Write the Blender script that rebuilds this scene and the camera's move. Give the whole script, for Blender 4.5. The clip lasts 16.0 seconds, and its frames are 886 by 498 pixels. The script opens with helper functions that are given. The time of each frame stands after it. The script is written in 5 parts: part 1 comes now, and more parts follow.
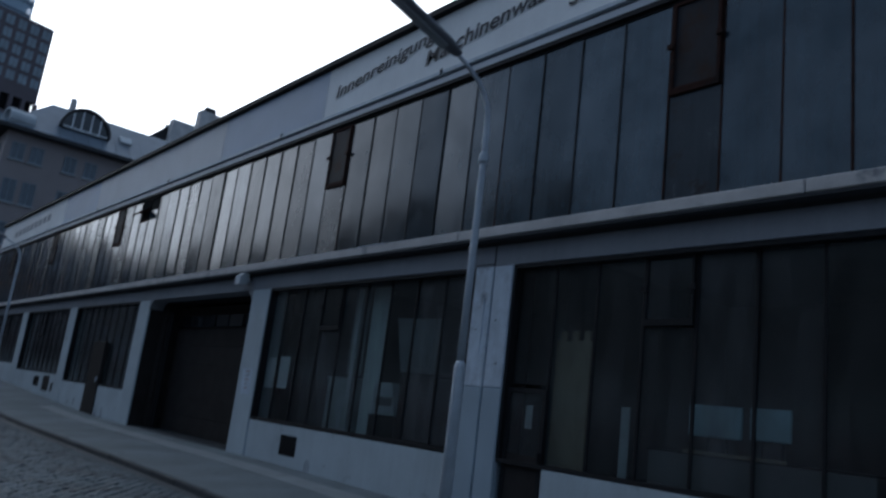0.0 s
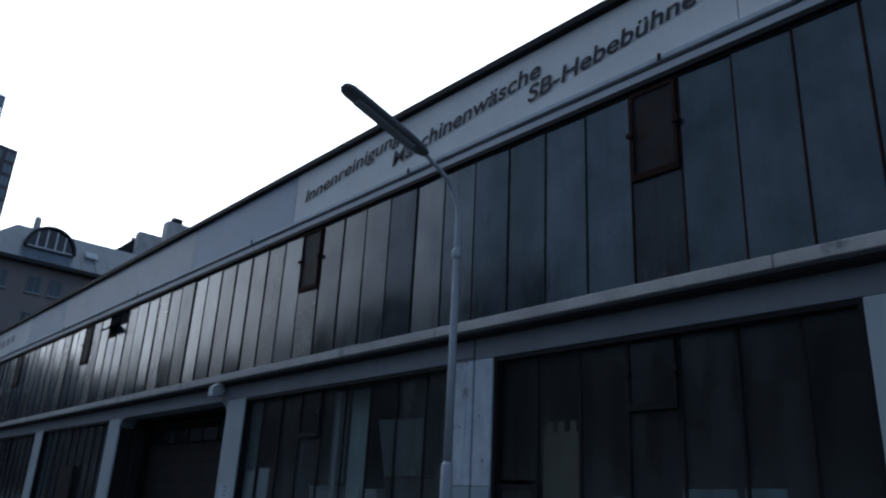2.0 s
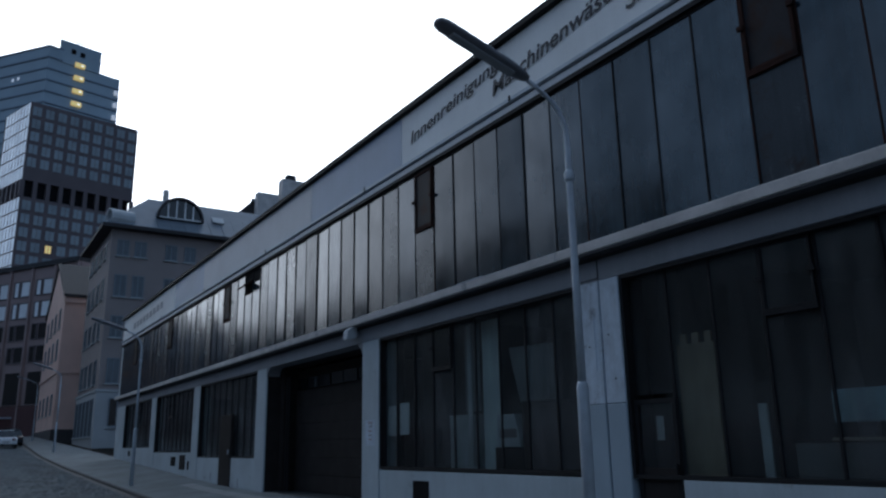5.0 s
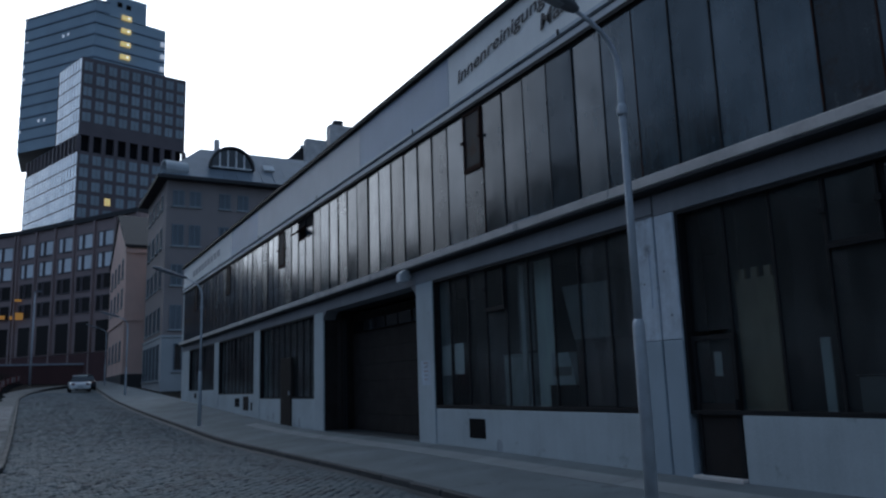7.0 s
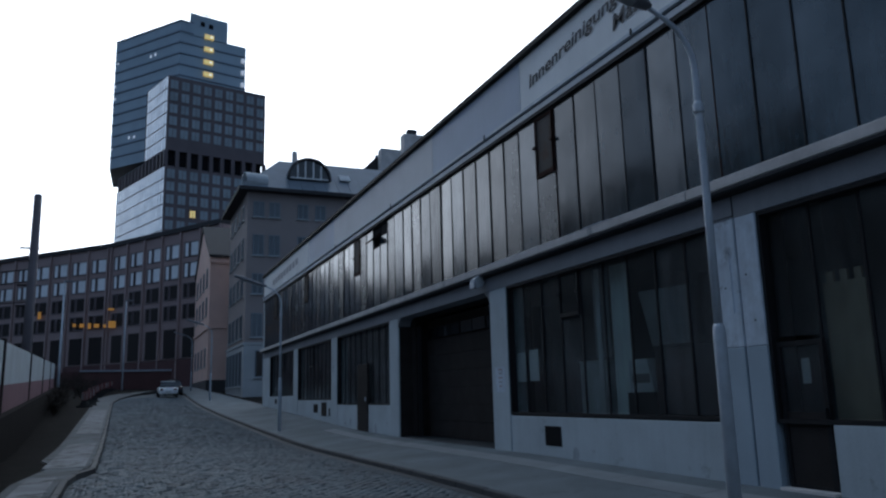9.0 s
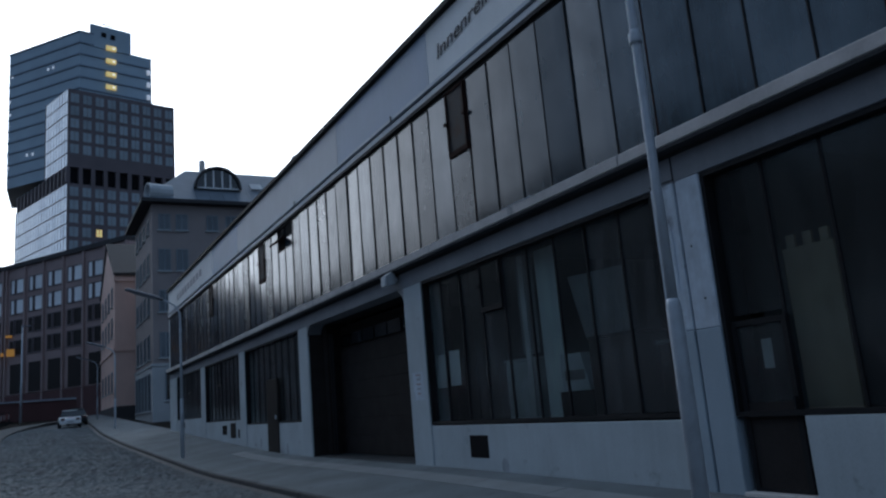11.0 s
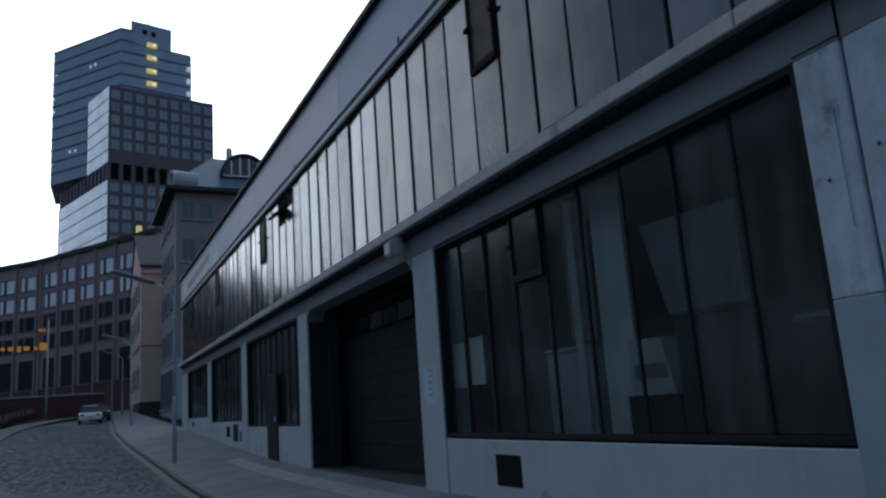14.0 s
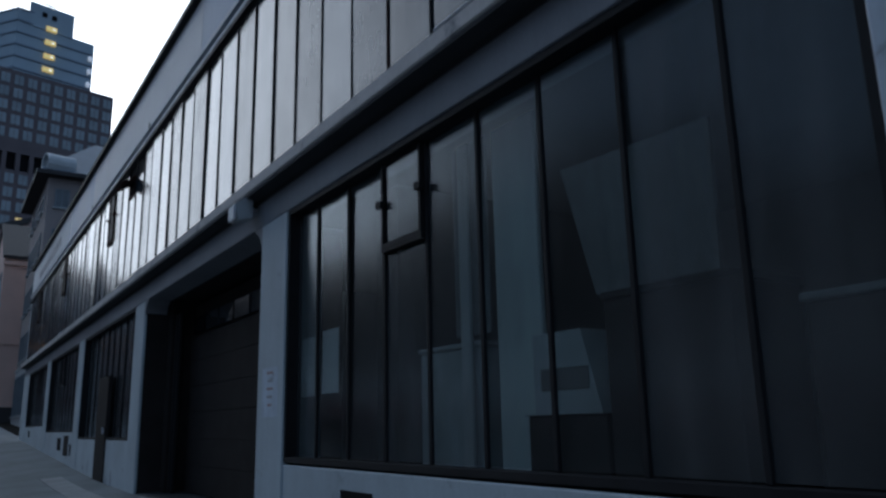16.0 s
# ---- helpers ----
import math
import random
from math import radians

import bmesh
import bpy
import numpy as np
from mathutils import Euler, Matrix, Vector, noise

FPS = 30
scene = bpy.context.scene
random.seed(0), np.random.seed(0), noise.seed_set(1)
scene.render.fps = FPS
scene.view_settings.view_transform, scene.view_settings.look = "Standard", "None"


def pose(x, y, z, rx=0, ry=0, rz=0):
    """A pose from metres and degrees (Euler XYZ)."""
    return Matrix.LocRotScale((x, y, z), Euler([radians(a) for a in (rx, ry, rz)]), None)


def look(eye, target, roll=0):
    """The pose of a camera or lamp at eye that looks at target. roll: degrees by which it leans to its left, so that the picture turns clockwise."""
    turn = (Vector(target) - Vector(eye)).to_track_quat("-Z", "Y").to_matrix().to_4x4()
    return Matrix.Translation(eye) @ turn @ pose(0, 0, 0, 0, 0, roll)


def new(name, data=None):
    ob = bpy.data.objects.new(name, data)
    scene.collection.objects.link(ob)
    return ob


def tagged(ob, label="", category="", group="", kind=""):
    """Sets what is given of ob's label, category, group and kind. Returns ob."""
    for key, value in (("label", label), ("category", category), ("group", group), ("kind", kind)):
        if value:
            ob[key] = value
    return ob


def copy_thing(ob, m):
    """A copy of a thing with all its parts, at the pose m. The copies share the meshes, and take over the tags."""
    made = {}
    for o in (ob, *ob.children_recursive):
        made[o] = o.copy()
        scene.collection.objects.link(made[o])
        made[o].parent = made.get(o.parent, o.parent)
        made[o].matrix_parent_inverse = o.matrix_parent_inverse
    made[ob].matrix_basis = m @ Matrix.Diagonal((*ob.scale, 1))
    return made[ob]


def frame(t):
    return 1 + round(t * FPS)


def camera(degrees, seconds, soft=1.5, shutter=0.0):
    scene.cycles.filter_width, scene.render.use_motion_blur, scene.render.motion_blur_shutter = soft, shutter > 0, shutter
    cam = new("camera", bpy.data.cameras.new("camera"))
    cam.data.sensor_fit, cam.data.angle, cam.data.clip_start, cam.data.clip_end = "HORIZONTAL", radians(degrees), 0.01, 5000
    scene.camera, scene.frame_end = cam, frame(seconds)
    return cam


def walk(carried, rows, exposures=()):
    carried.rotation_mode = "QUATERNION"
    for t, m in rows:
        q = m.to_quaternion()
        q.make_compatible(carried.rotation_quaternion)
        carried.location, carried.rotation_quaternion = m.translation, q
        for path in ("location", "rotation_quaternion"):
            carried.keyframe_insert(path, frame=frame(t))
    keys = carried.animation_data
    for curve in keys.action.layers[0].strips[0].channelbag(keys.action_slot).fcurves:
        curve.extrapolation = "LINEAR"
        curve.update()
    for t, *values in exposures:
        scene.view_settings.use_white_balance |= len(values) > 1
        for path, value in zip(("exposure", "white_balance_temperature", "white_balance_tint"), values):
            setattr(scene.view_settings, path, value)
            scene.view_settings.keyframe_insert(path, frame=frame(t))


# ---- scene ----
cam = camera(60.2, 16.0, 2.3, 0.5)
PATH = [
    (0, (0.595, 0.138, 1.462), (1.838, 1.645, 1.89), 7.0),
    (0.5, (0.578, 0.168, 1.526), (1.861, 1.602, 2.071), 4.5),
    (1, (0.549, 0.164, 1.527), (1.806, 1.59, 2.148), 3.3),
    (1.5, (0.568, 0.195, 1.488), (1.825, 1.605, 2.145), 3.0),
    (2, (0.537, 0.179, 1.478), (1.776, 1.598, 2.149), 3.0),
    (2.5, (0.521, 0.171, 1.485), (1.749, 1.609, 2.137), 1.4),
    (3, (0.525, 0.156, 1.479), (1.733, 1.632, 2.082), -0.5),
    (3.5, (0.536, 0.165, 1.48), (1.687, 1.693, 2.063), -0.7),
    (4, (0.525, 0.151, 1.467), (1.629, 1.721, 2.029), -0.8),
    (4.5, (0.508, 0.179, 1.453), (1.582, 1.781, 1.985), -0.9),
    (5, (0.469, 0.17, 1.457), (1.51, 1.804, 1.951), -1.1),
    (7.5, (0.456, 0.219, 1.464), (1.35, 1.976, 1.798), -2.2),
    (8, (0.426, 0.205, 1.46), (1.239, 1.998, 1.811), -2.1),
    (8.5, (0.471, 0.189, 1.454), (1.254, 1.993, 1.816), -2.2),
    (9, (0.525, 0.242, 1.435), (1.29, 2.052, 1.808), -1.5),
    (9.5, (0.688, 0.519, 1.401), (1.538, 2.293, 1.764), -1.0),
    (12, (2.436, 3.176, 1.428), (3.367, 4.893, 1.855), -7.0),
    (12.5, (2.8, 3.77, 1.469), (3.652, 5.525, 1.91), -8.3),
    (13, (3.15, 4.405, 1.479), (4.039, 6.166, 1.81), -7.5),
    (13.5, (3.551, 4.985, 1.512), (4.362, 6.764, 1.932), -4.7),
    (14, (3.927, 5.589, 1.452), (4.781, 7.354, 1.845), -4.1),
    (14.5, (4.364, 6.176, 1.442), (5.265, 7.921, 1.821), -3.9),
    (15, (4.769, 6.8, 1.438), (5.776, 8.481, 1.836), -2.0),
    (15.5, (5.278, 7.409, 1.385), (6.31, 9.051, 1.874), -2.2),
    (16, (5.75, 8.02, 1.326), (6.817, 9.652, 1.77), -1.3),
]
walk(cam, [(t, look(eye, target, roll)) for t, eye, target, roll in PATH], [(0.0, 0.0, 5750.0, 8.0)])

# ---- light ----
CLOUD_DIM, CLOUD_BRIGHT, CLOUD_FROM, CLOUD_TO = (0.18, 0.245, 0.345), (2.1, 2.14, 2.2), 0.45, 0.95
world = bpy.data.worlds.new("sky")
scene.world = world
world.use_nodes = True
wn = world.node_tree
sky = wn.nodes.new("ShaderNodeTexSky")
sky.sky_type = "NISHITA"
sky.sun_disc = False
SUN_EL, SUN_AZ = 14.0, 20.0          # degrees; azimuth from +y towards +x
sky.sun_elevation, sky.sun_rotation = radians(SUN_EL), radians(SUN_AZ)
sky.air_density, sky.dust_density, sky.ozone_density = 1.0, 3.0, 2.0
az, el = radians(SUN_AZ), radians(SUN_EL)
# a thin, even cloud deck, brightest towards the low sun
texc, dot, span, deck, both, scl = (wn.nodes.new("ShaderNode" + k) for k in ("TexCoord", "VectorMath", "MapRange", "Mix", "VectorMath", "VectorMath"))
dot.operation = "DOT_PRODUCT"
dot.inputs[1].default_value = (math.sin(az) * math.cos(el), math.cos(az) * math.cos(el), math.sin(el))
span.interpolation_type = "SMOOTHSTEP"
span.inputs["From Min"].default_value, span.inputs["From Max"].default_value = CLOUD_FROM, CLOUD_TO
deck.data_type = "RGBA"
deck.inputs["A"].default_value, deck.inputs["B"].default_value = (*CLOUD_DIM, 1), (*CLOUD_BRIGHT, 1)
scl.operation, both.operation = "SCALE", "ADD"
scl.inputs["Scale"].default_value = 0.004
wn.links.new(texc.outputs["Generated"], dot.inputs[0])
wn.links.new(dot.outputs["Value"], span.inputs["Value"])
wn.links.new(span.outputs[0], deck.inputs["Factor"])
wn.links.new(sky.outputs[0], scl.inputs[0])
wn.links.new(scl.outputs[0], both.inputs[0])
wn.links.new(deck.outputs["Result"], both.inputs[1])
wn.links.new(both.outputs[0], wn.nodes["Background"].inputs[0])
wn.nodes["Background"].inputs[1].default_value = 1.0
sun = new("sun", bpy.data.lights.new("sun", "SUN"))
sun.data.energy, sun.data.angle, sun.data.color = 0.5, radians(12), (1.0, 0.95, 0.88)
sun.matrix_basis = look((0, 0, 60), (-60 * math.sin(az) * math.cos(el), -60 * math.cos(az) * math.cos(el), 60 - 60 * math.sin(el)))

# ---- materials ----
def mat(name, base, rough=0.6, metal=0.0, var=0.2, scale=1.2, fine=30.0, bump=0.1, streak=0.0, spec=0.4, rand=0.0, island=0.0, gloss=None, stain=None, stain_at=0.6):
    m = bpy.data.materials.new(name)
    m.use_nodes = True
    nt = m.node_tree
    b = nt.nodes["Principled BSDF"]
    b.inputs["Roughness"].default_value, b.inputs["Metallic"].default_value = rough, metal
    b.inputs["Specular IOR Level"].default_value = spec
    def node(kind, **kw):
        n = nt.nodes.new("ShaderNode" + kind)
        for k, v in kw.items():
            n.inputs[k].default_value = v
        return n
    geo = node("NewGeometry")
    place = geo.outputs["Position"]
    big, small = node("TexNoise", Scale=scale, Detail=5.0), node("TexNoise", Scale=fine, Detail=3.0)
    for n in (big, small):
        nt.links.new(place, n.inputs["Vector"])
    def calc(op, a, c):
        n = nt.nodes.new("ShaderNodeMath")
        n.operation = op
        for k, v in enumerate((a, c)):
            if isinstance(v, (int, float)):
                n.inputs[k].default_value = v
            else:
                nt.links.new(v, n.inputs[k])
        return n.outputs[0]
    f = calc("ADD", calc("MULTIPLY", big.outputs[0], 1.3), calc("MULTIPLY", small.outputs[0], 0.5))
    if streak:
        mp = node("Mapping", Scale=(5.0, 5.0, 0.35))
        st = node("TexNoise", Scale=1.6, Detail=4.0)
        nt.links.new(place, mp.inputs["Vector"])
        nt.links.new(mp.outputs[0], st.inputs["Vector"])
        f = calc("ADD", f, calc("MULTIPLY", calc("SUBTRACT", st.outputs[0], 0.5), streak))
    f = calc("SUBTRACT", f, 0.9)
    if rand:
        oi = node("ObjectInfo")
        f = calc("ADD", f, calc("MULTIPLY", calc("SUBTRACT", oi.outputs["Random"], 0.5), rand))
    if island:
        f = calc("ADD", f, calc("MULTIPLY", calc("SUBTRACT", geo.outputs["Random Per Island"], 0.5), island))
    gain = calc("ADD", 1.0, calc("MULTIPLY", f, var * 2.5))
    col = node("Mix")
    col.data_type = "RGBA"
    col.blend_type = "MULTIPLY"
    col.inputs["Factor"].default_value = 1.0
    col.inputs["A"].default_value = (*base, 1)
    comb = node("CombineColor")
    for k in range(3):
        nt.links.new(gain, comb.inputs[k])
    nt.links.new(comb.outputs[0], col.inputs["B"])
    out = col.outputs["Result"]
    if stain:
        sn = node("TexNoise", Scale=2.3, Detail=8.0, Roughness=0.65)
        nt.links.new(place, sn.inputs["Vector"])
        ramp = node("MapRange")
        ramp.inputs["From Min"].default_value, ramp.inputs["From Max"].default_value = stain_at, stain_at + 0.12
        nt.links.new(sn.outputs[0], ramp.inputs["Value"])
        mix = node("Mix")
        mix.data_type = "RGBA"
        nt.links.new(ramp.outputs[0], mix.inputs["Factor"])
        nt.links.new(out, mix.inputs["A"])
        mix.inputs["B"].default_value = (*stain, 1)
        out = mix.outputs["Result"]
    nt.links.new(out, b.inputs["Base Color"])
    if gloss:
        og = node("ObjectInfo")
        level = calc("ADD", gloss[0], calc("MULTIPLY", og.outputs["Random"], gloss[1] - gloss[0]))
        film = node("TexNoise", Scale=1.1, Detail=5.0, Roughness=0.6)
        nt.links.new(place, film.inputs["Vector"])
        wiped = calc("ADD", 0.25, calc("MULTIPLY", film.outputs[0], 1.5))
        nt.links.new(calc("MULTIPLY", level, wiped), b.inputs["Specular IOR Level"])
        b.inputs["IOR"].default_value = 1.62
        b.inputs["Specular Tint"].default_value = (0.97, 0.98, 1.0, 1)
    rr = calc("ADD", rough, calc("MULTIPLY", f, 0.12))
    nt.links.new(rr, b.inputs["Roughness"])
    if bump:
        bp = node("Bump", Strength=bump, Distance=0.02)
        nt.links.new(f, bp.inputs["Height"])
        nt.links.new(bp.outputs[0], b.inputs["Normal"])
    return m

def glass(name, tint, dirt, dirt_amount, rough=0.03):
    """Window glass: clear behind, mirror by Fresnel, with a film of dirt."""
    m = bpy.data.materials.new(name)
    m.use_nodes = True
    nt = m.node_tree
    nt.nodes.remove(nt.nodes["Principled BSDF"])
    N = lambda k: nt.nodes.new("ShaderNode" + k)
    tr, gl, df, m1, m2, lw = N("BsdfTransparent"), N("BsdfGlossy"), N("BsdfDiffuse"), N("MixShader"), N("MixShader"), N("LayerWeight")
    tr.inputs[0].default_value = (*tint, 1)
    gl.inputs["Roughness"].default_value = rough
    gl.inputs[0].default_value = (0.9, 0.95, 1.0, 1)
    df.inputs[0].default_value = (*dirt, 1)
    lw.inputs["Blend"].default_value = 0.5
    p5, fr = N("Math"), N("Math")
    p5.operation, fr.operation = "POWER", "MULTIPLY_ADD"
    p5.inputs[1].default_value, fr.inputs[1].default_value, fr.inputs[2].default_value = 5.0, 0.96, 0.03
    nt.links.new(lw.outputs["Facing"], p5.inputs[0])
    nt.links.new(p5.outputs[0], fr.inputs[0])
    geo, no, mp, mr = N("NewGeometry"), N("TexNoise"), N("Mapping"), N("MapRange")
    mp.inputs["Scale"].default_value = (2.0, 2.0, 0.5)
    no.inputs["Scale"].default_value, no.inputs["Detail"].default_value = 1.5, 7.0
    nt.links.new(geo.outputs["Position"], mp.inputs[0])
    nt.links.new(mp.outputs[0], no.inputs["Vector"])
    nt.links.new(no.outputs[0], mr.inputs[0])
    mr.inputs["From Min"].default_value, mr.inputs["From Max"].default_value = 0.35, 0.75
    mr.inputs["To Min"].default_value, mr.inputs["To Max"].default_value = dirt_amount * 0.3, dirt_amount
    oi, mu, ad = N("ObjectInfo"), N("Math"), N("Math")
    ad.operation, mu.operation = "MULTIPLY_ADD", "MULTIPLY"
    ad.inputs[1].default_value, ad.inputs[2].default_value = 1.3, 0.35
    nt.links.new(oi.outputs["Random"], ad.inputs[0])
    nt.links.new(ad.outputs[0], mu.inputs[0])
    nt.links.new(mr.outputs[0], mu.inputs[1])
    nt.links.new(mu.outputs[0], m1.inputs[0])
    nt.links.new(tr.outputs[0], m1.inputs[1])
    nt.links.new(df.outputs[0], m1.inputs[2])
    nt.links.new(fr.outputs[0], m2.inputs[0])
    nt.links.new(m1.outputs[0], m2.inputs[1])
    nt.links.new(gl.outputs[0], m2.inputs[2])
    nt.links.new(m2.outputs[0], nt.nodes["Material Output"].inputs[0])
    return m

def glow(name, color, strength):
    m = bpy.data.materials.new(name)
    m.use_nodes = True
    b = m.node_tree.nodes["Principled BSDF"]
    b.inputs["Base Color"].default_value = (*color, 1)
    b.inputs["Emission Color"].default_value = (*color, 1)
    b.inputs["Emission Strength"].default_value = strength
    return m

M_PAINT = mat("weathered_white_paint", (0.475, 0.53, 0.56), 0.75, var=0.16, scale=0.9, streak=0.5, stain=(0.27, 0.29, 0.31), stain_at=0.62)
M_FLAKE = mat("flaking_white_paint", (0.54, 0.60, 0.67), 0.8, var=0.22, scale=2.5, fine=14, streak=0.9, bump=0.3, stain=(0.2, 0.21, 0.24), stain_at=0.56)
M_DADO = mat("blue_grey_dado_paint", (0.36, 0.43, 0.49), 0.6, var=0.12, scale=1.0, streak=0.3)
M_SCAR = mat("bare_grey_plaster", (0.36, 0.39, 0.43), 0.95, var=0.25, scale=5)
M_BEAM = mat("grey_painted_concrete", (0.24, 0.25, 0.275), 0.8, var=0.16, scale=0.8, streak=0.5)
M_LEDGE = mat("bare_concrete_ledge", (0.60, 0.565, 0.54), 0.85, var=0.22, scale=1.6, streak=0.2, stain=(0.25, 0.25, 0.26), stain_at=0.6)
# Near-black for the shade under the ledge; also the anchor bolts.
M_SHADEBOLT = mat("ledge_shade_and_bolt_black", (0.05, 0.051, 0.055), 0.95, var=0.3, scale=2.0)
M_STEEL = mat("black_painted_steel", (0.017, 0.017, 0.019), 0.7, spec=0.2, var=0.3, scale=6, stain=(0.032, 0.02, 0.016), stain_at=0.64)
M_RUST = mat("rusted_steel_sash", (0.042, 0.02, 0.016), 0.85, spec=0.1, var=0.4, scale=7, stain=(0.02, 0.018, 0.018), stain_at=0.5)
M_RUSTPANE = mat("rusty_sheet_pane", (0.024, 0.022, 0.026), 0.6, spec=0.2, var=0.5, scale=1.6, stain=(0.03, 0.013, 0.009), stain_at=0.47)
M_WIRED = mat("dusty_wired_glass", (0.018, 0.037, 0.05), 0.16, var=0.42, scale=1.2, fine=5, bump=0.05, streak=1.0, rand=0.55, gloss=(0.55, 1.0))
M_DUSTY = mat("grimy_wired_glass", (0.030, 0.039, 0.045), 0.25, var=0.4, scale=1.2, fine=5, bump=0.04, streak=0.7, rand=0.5, gloss=(0.45, 0.8))
M_RUSTGLASS = mat("rust_stained_pane", (0.03, 0.037, 0.044), 0.25, var=0.5, scale=1.2, streak=0.8, stain=(0.022, 0.014, 0.012), stain_at=0.54)
M_GLASS = glass("dirty_shop_glass", (0.86, 0.9, 0.9), (0.18, 0.185, 0.19), 0.23, rough=0.17)
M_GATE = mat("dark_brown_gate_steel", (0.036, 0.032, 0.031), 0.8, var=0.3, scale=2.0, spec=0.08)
# Black of iron, joints and the dark inside openings.
M_DARK = mat("black_iron_and_openings", (0.011, 0.011, 0.013), 0.9, var=0.3, spec=0.1)
M_SIGNW = mat("white_banner_cloth", (0.88, 0.88, 0.87), 0.7, var=0.10, scale=0.7, streak=0.3, bump=0.15)
M_SIGNB = mat("faded_blue_grey_sheet", (0.41, 0.475, 0.58), 0.55, var=0.12, scale=0.5, streak=0.3)
M_SIGNG = mat("grey_faded_sheet", (0.55, 0.57, 0.61), 0.55, var=0.12, scale=0.5, streak=0.3)
M_LETTER = mat("dark_grey_lettering", (0.025, 0.028, 0.04), 0.6, var=0.2)
M_FAINT = mat("faint_grey_lettering", (0.33, 0.33, 0.36), 0.6, var=0.1)
M_PINKBAR = mat("faded_red_print", (0.36, 0.26, 0.26), 0.7, var=0.1)
M_ROOF = mat("dark_roof_felt", (0.06, 0.065, 0.07), 0.85, var=0.2)
M_INNER = mat("dark_interior_plaster", (0.13, 0.13, 0.128), 0.9, var=0.3, scale=0.6)
M_PAPER = mat("white_paper", (0.5, 0.515, 0.52), 0.8, var=0.1)
M_BEIGE = mat("beige_cloth", (0.24, 0.20, 0.145), 0.9, var=0.2, scale=2)
M_PALE = mat("pale_laminate", (0.45, 0.48, 0.5), 0.6, var=0.15)
M_BOARD = mat("pale_blue_grey_board", (0.32, 0.45, 0.50), 0.6, var=0.25, scale=3.0)
M_DULL = mat("dull_dusty_board", (0.19, 0.20, 0.205), 0.85, var=0.35, scale=1.2, streak=0.5)
M_CRATE = mat("dusty_grey_crate", (0.40, 0.43, 0.44), 0.85, var=0.3, scale=2.0)
M_GREENISH = mat("green_grey_board", (0.58, 0.64, 0.63), 0.7, var=0.2, scale=1.0, streak=0.4)
M_GALV = mat("galvanised_steel", (0.56, 0.60, 0.65), 0.6, metal=0.1, var=0.16, scale=5, fine=60)
M_LAMP = mat("grey_lamp_housing", (0.20, 0.20, 0.22), 0.6, var=0.2, scale=4)
M_MAST = mat("grey_brown_mast_steel", (0.17, 0.15, 0.16), 0.7, var=0.2, scale=2.0)
M_DIFF = mat("cloudy_lamp_cover", (0.35, 0.36, 0.38), 0.3, var=0.1)
M_SETT = mat("granite_sett", (0.091, 0.111, 0.12), 0.68, var=0.46, scale=0.9, fine=60, bump=0.3, rand=0.5)
M_SETTS = mat("granite_sett_rows", (0.091, 0.111, 0.12), 0.68, var=0.46, scale=0.9, fine=60, bump=0.3, island=0.5)
M_JOINT = mat("road_joint_sand", (0.082, 0.10, 0.108), 0.9, var=0.3, scale=1.0, fine=25, bump=0.4)
M_PAVE = mat("grey_asphalt_pavement", (0.15, 0.17, 0.18), 0.85, var=0.35, scale=0.7, fine=50, bump=0.2, stain=(0.105, 0.117, 0.125), stain_at=0.58)
# Dark of damp and of the kerb's shade, put into one colour.
M_DAMPSHADE = mat("damp_and_shade_dark", (0.04, 0.046, 0.05), 0.6, var=0.5, scale=1.5, fine=25, bump=0.3)
M_PAVEL = mat("old_mossy_asphalt", (0.095, 0.106, 0.112), 0.9, var=0.45, scale=1.1, fine=40, bump=0.3, stain=(0.04, 0.042, 0.038), stain_at=0.52)
# Kerb coloured near-black all over for its shaded, damp road face.
M_KERB = mat("granite_kerb_with_shade", (0.05, 0.054, 0.058), 0.75, var=0.25, scale=4, fine=70, rand=0.5)
M_PALESLAB = mat("pale_worn_slab", (0.17, 0.18, 0.19), 0.85, var=0.35, scale=1.3, fine=40, rand=0.4, stain=(0.05, 0.05, 0.048), stain_at=0.5)
# Pale colour of the lit streak on the pavement near the wall.
M_STRIP = mat("pale_lit_streak", (0.25, 0.265, 0.27), 0.85, var=0.25, scale=1.3, fine=40)
M_EARTH = mat("dark_earth", (0.016, 0.015, 0.014), 0.95, var=0.4, scale=1.5, fine=20, bump=0.5, spec=0.03)
M_BANKWALL = mat("dark_retaining_wall", (0.02, 0.018, 0.018), 0.9, spec=0.05, var=0.35, scale=1.2, streak=0.5)
M_FENCE = mat("pale_fence_panel", (0.42, 0.47, 0.50), 0.7, var=0.18, scale=0.8, streak=0.6, rand=0.3)
M_PINK = mat("dull_pink_fence_band", (0.20, 0.105, 0.125), 0.75, var=0.2, scale=1.0, rand=0.2)
M_RENDER = mat("grey_house_render", (0.30, 0.26, 0.25), 0.9, var=0.12, scale=0.4, streak=0.2)
M_RENDERL = mat("pale_grey_ground_floor", (0.42, 0.44, 0.45), 0.85, var=0.12, scale=0.5)
M_PINKH = mat("faded_pink_render", (0.74, 0.52, 0.44), 0.9, var=0.12, scale=0.4, streak=0.3)
M_ZINC = mat("weathered_zinc_roof", (0.19, 0.22, 0.255), 0.5, metal=0.2, var=0.15, scale=0.8, streak=0.3)
M_TILE = mat("dark_roof_tiles", (0.045, 0.043, 0.045), 0.8, var=0.25, scale=2)
M_WHITE = mat("white_window_frame", (0.8, 0.8, 0.8), 0.5, var=0.08)
M_FRAMEB = mat("blue_grey_window_frame", (0.17, 0.20, 0.23), 0.5, var=0.1)
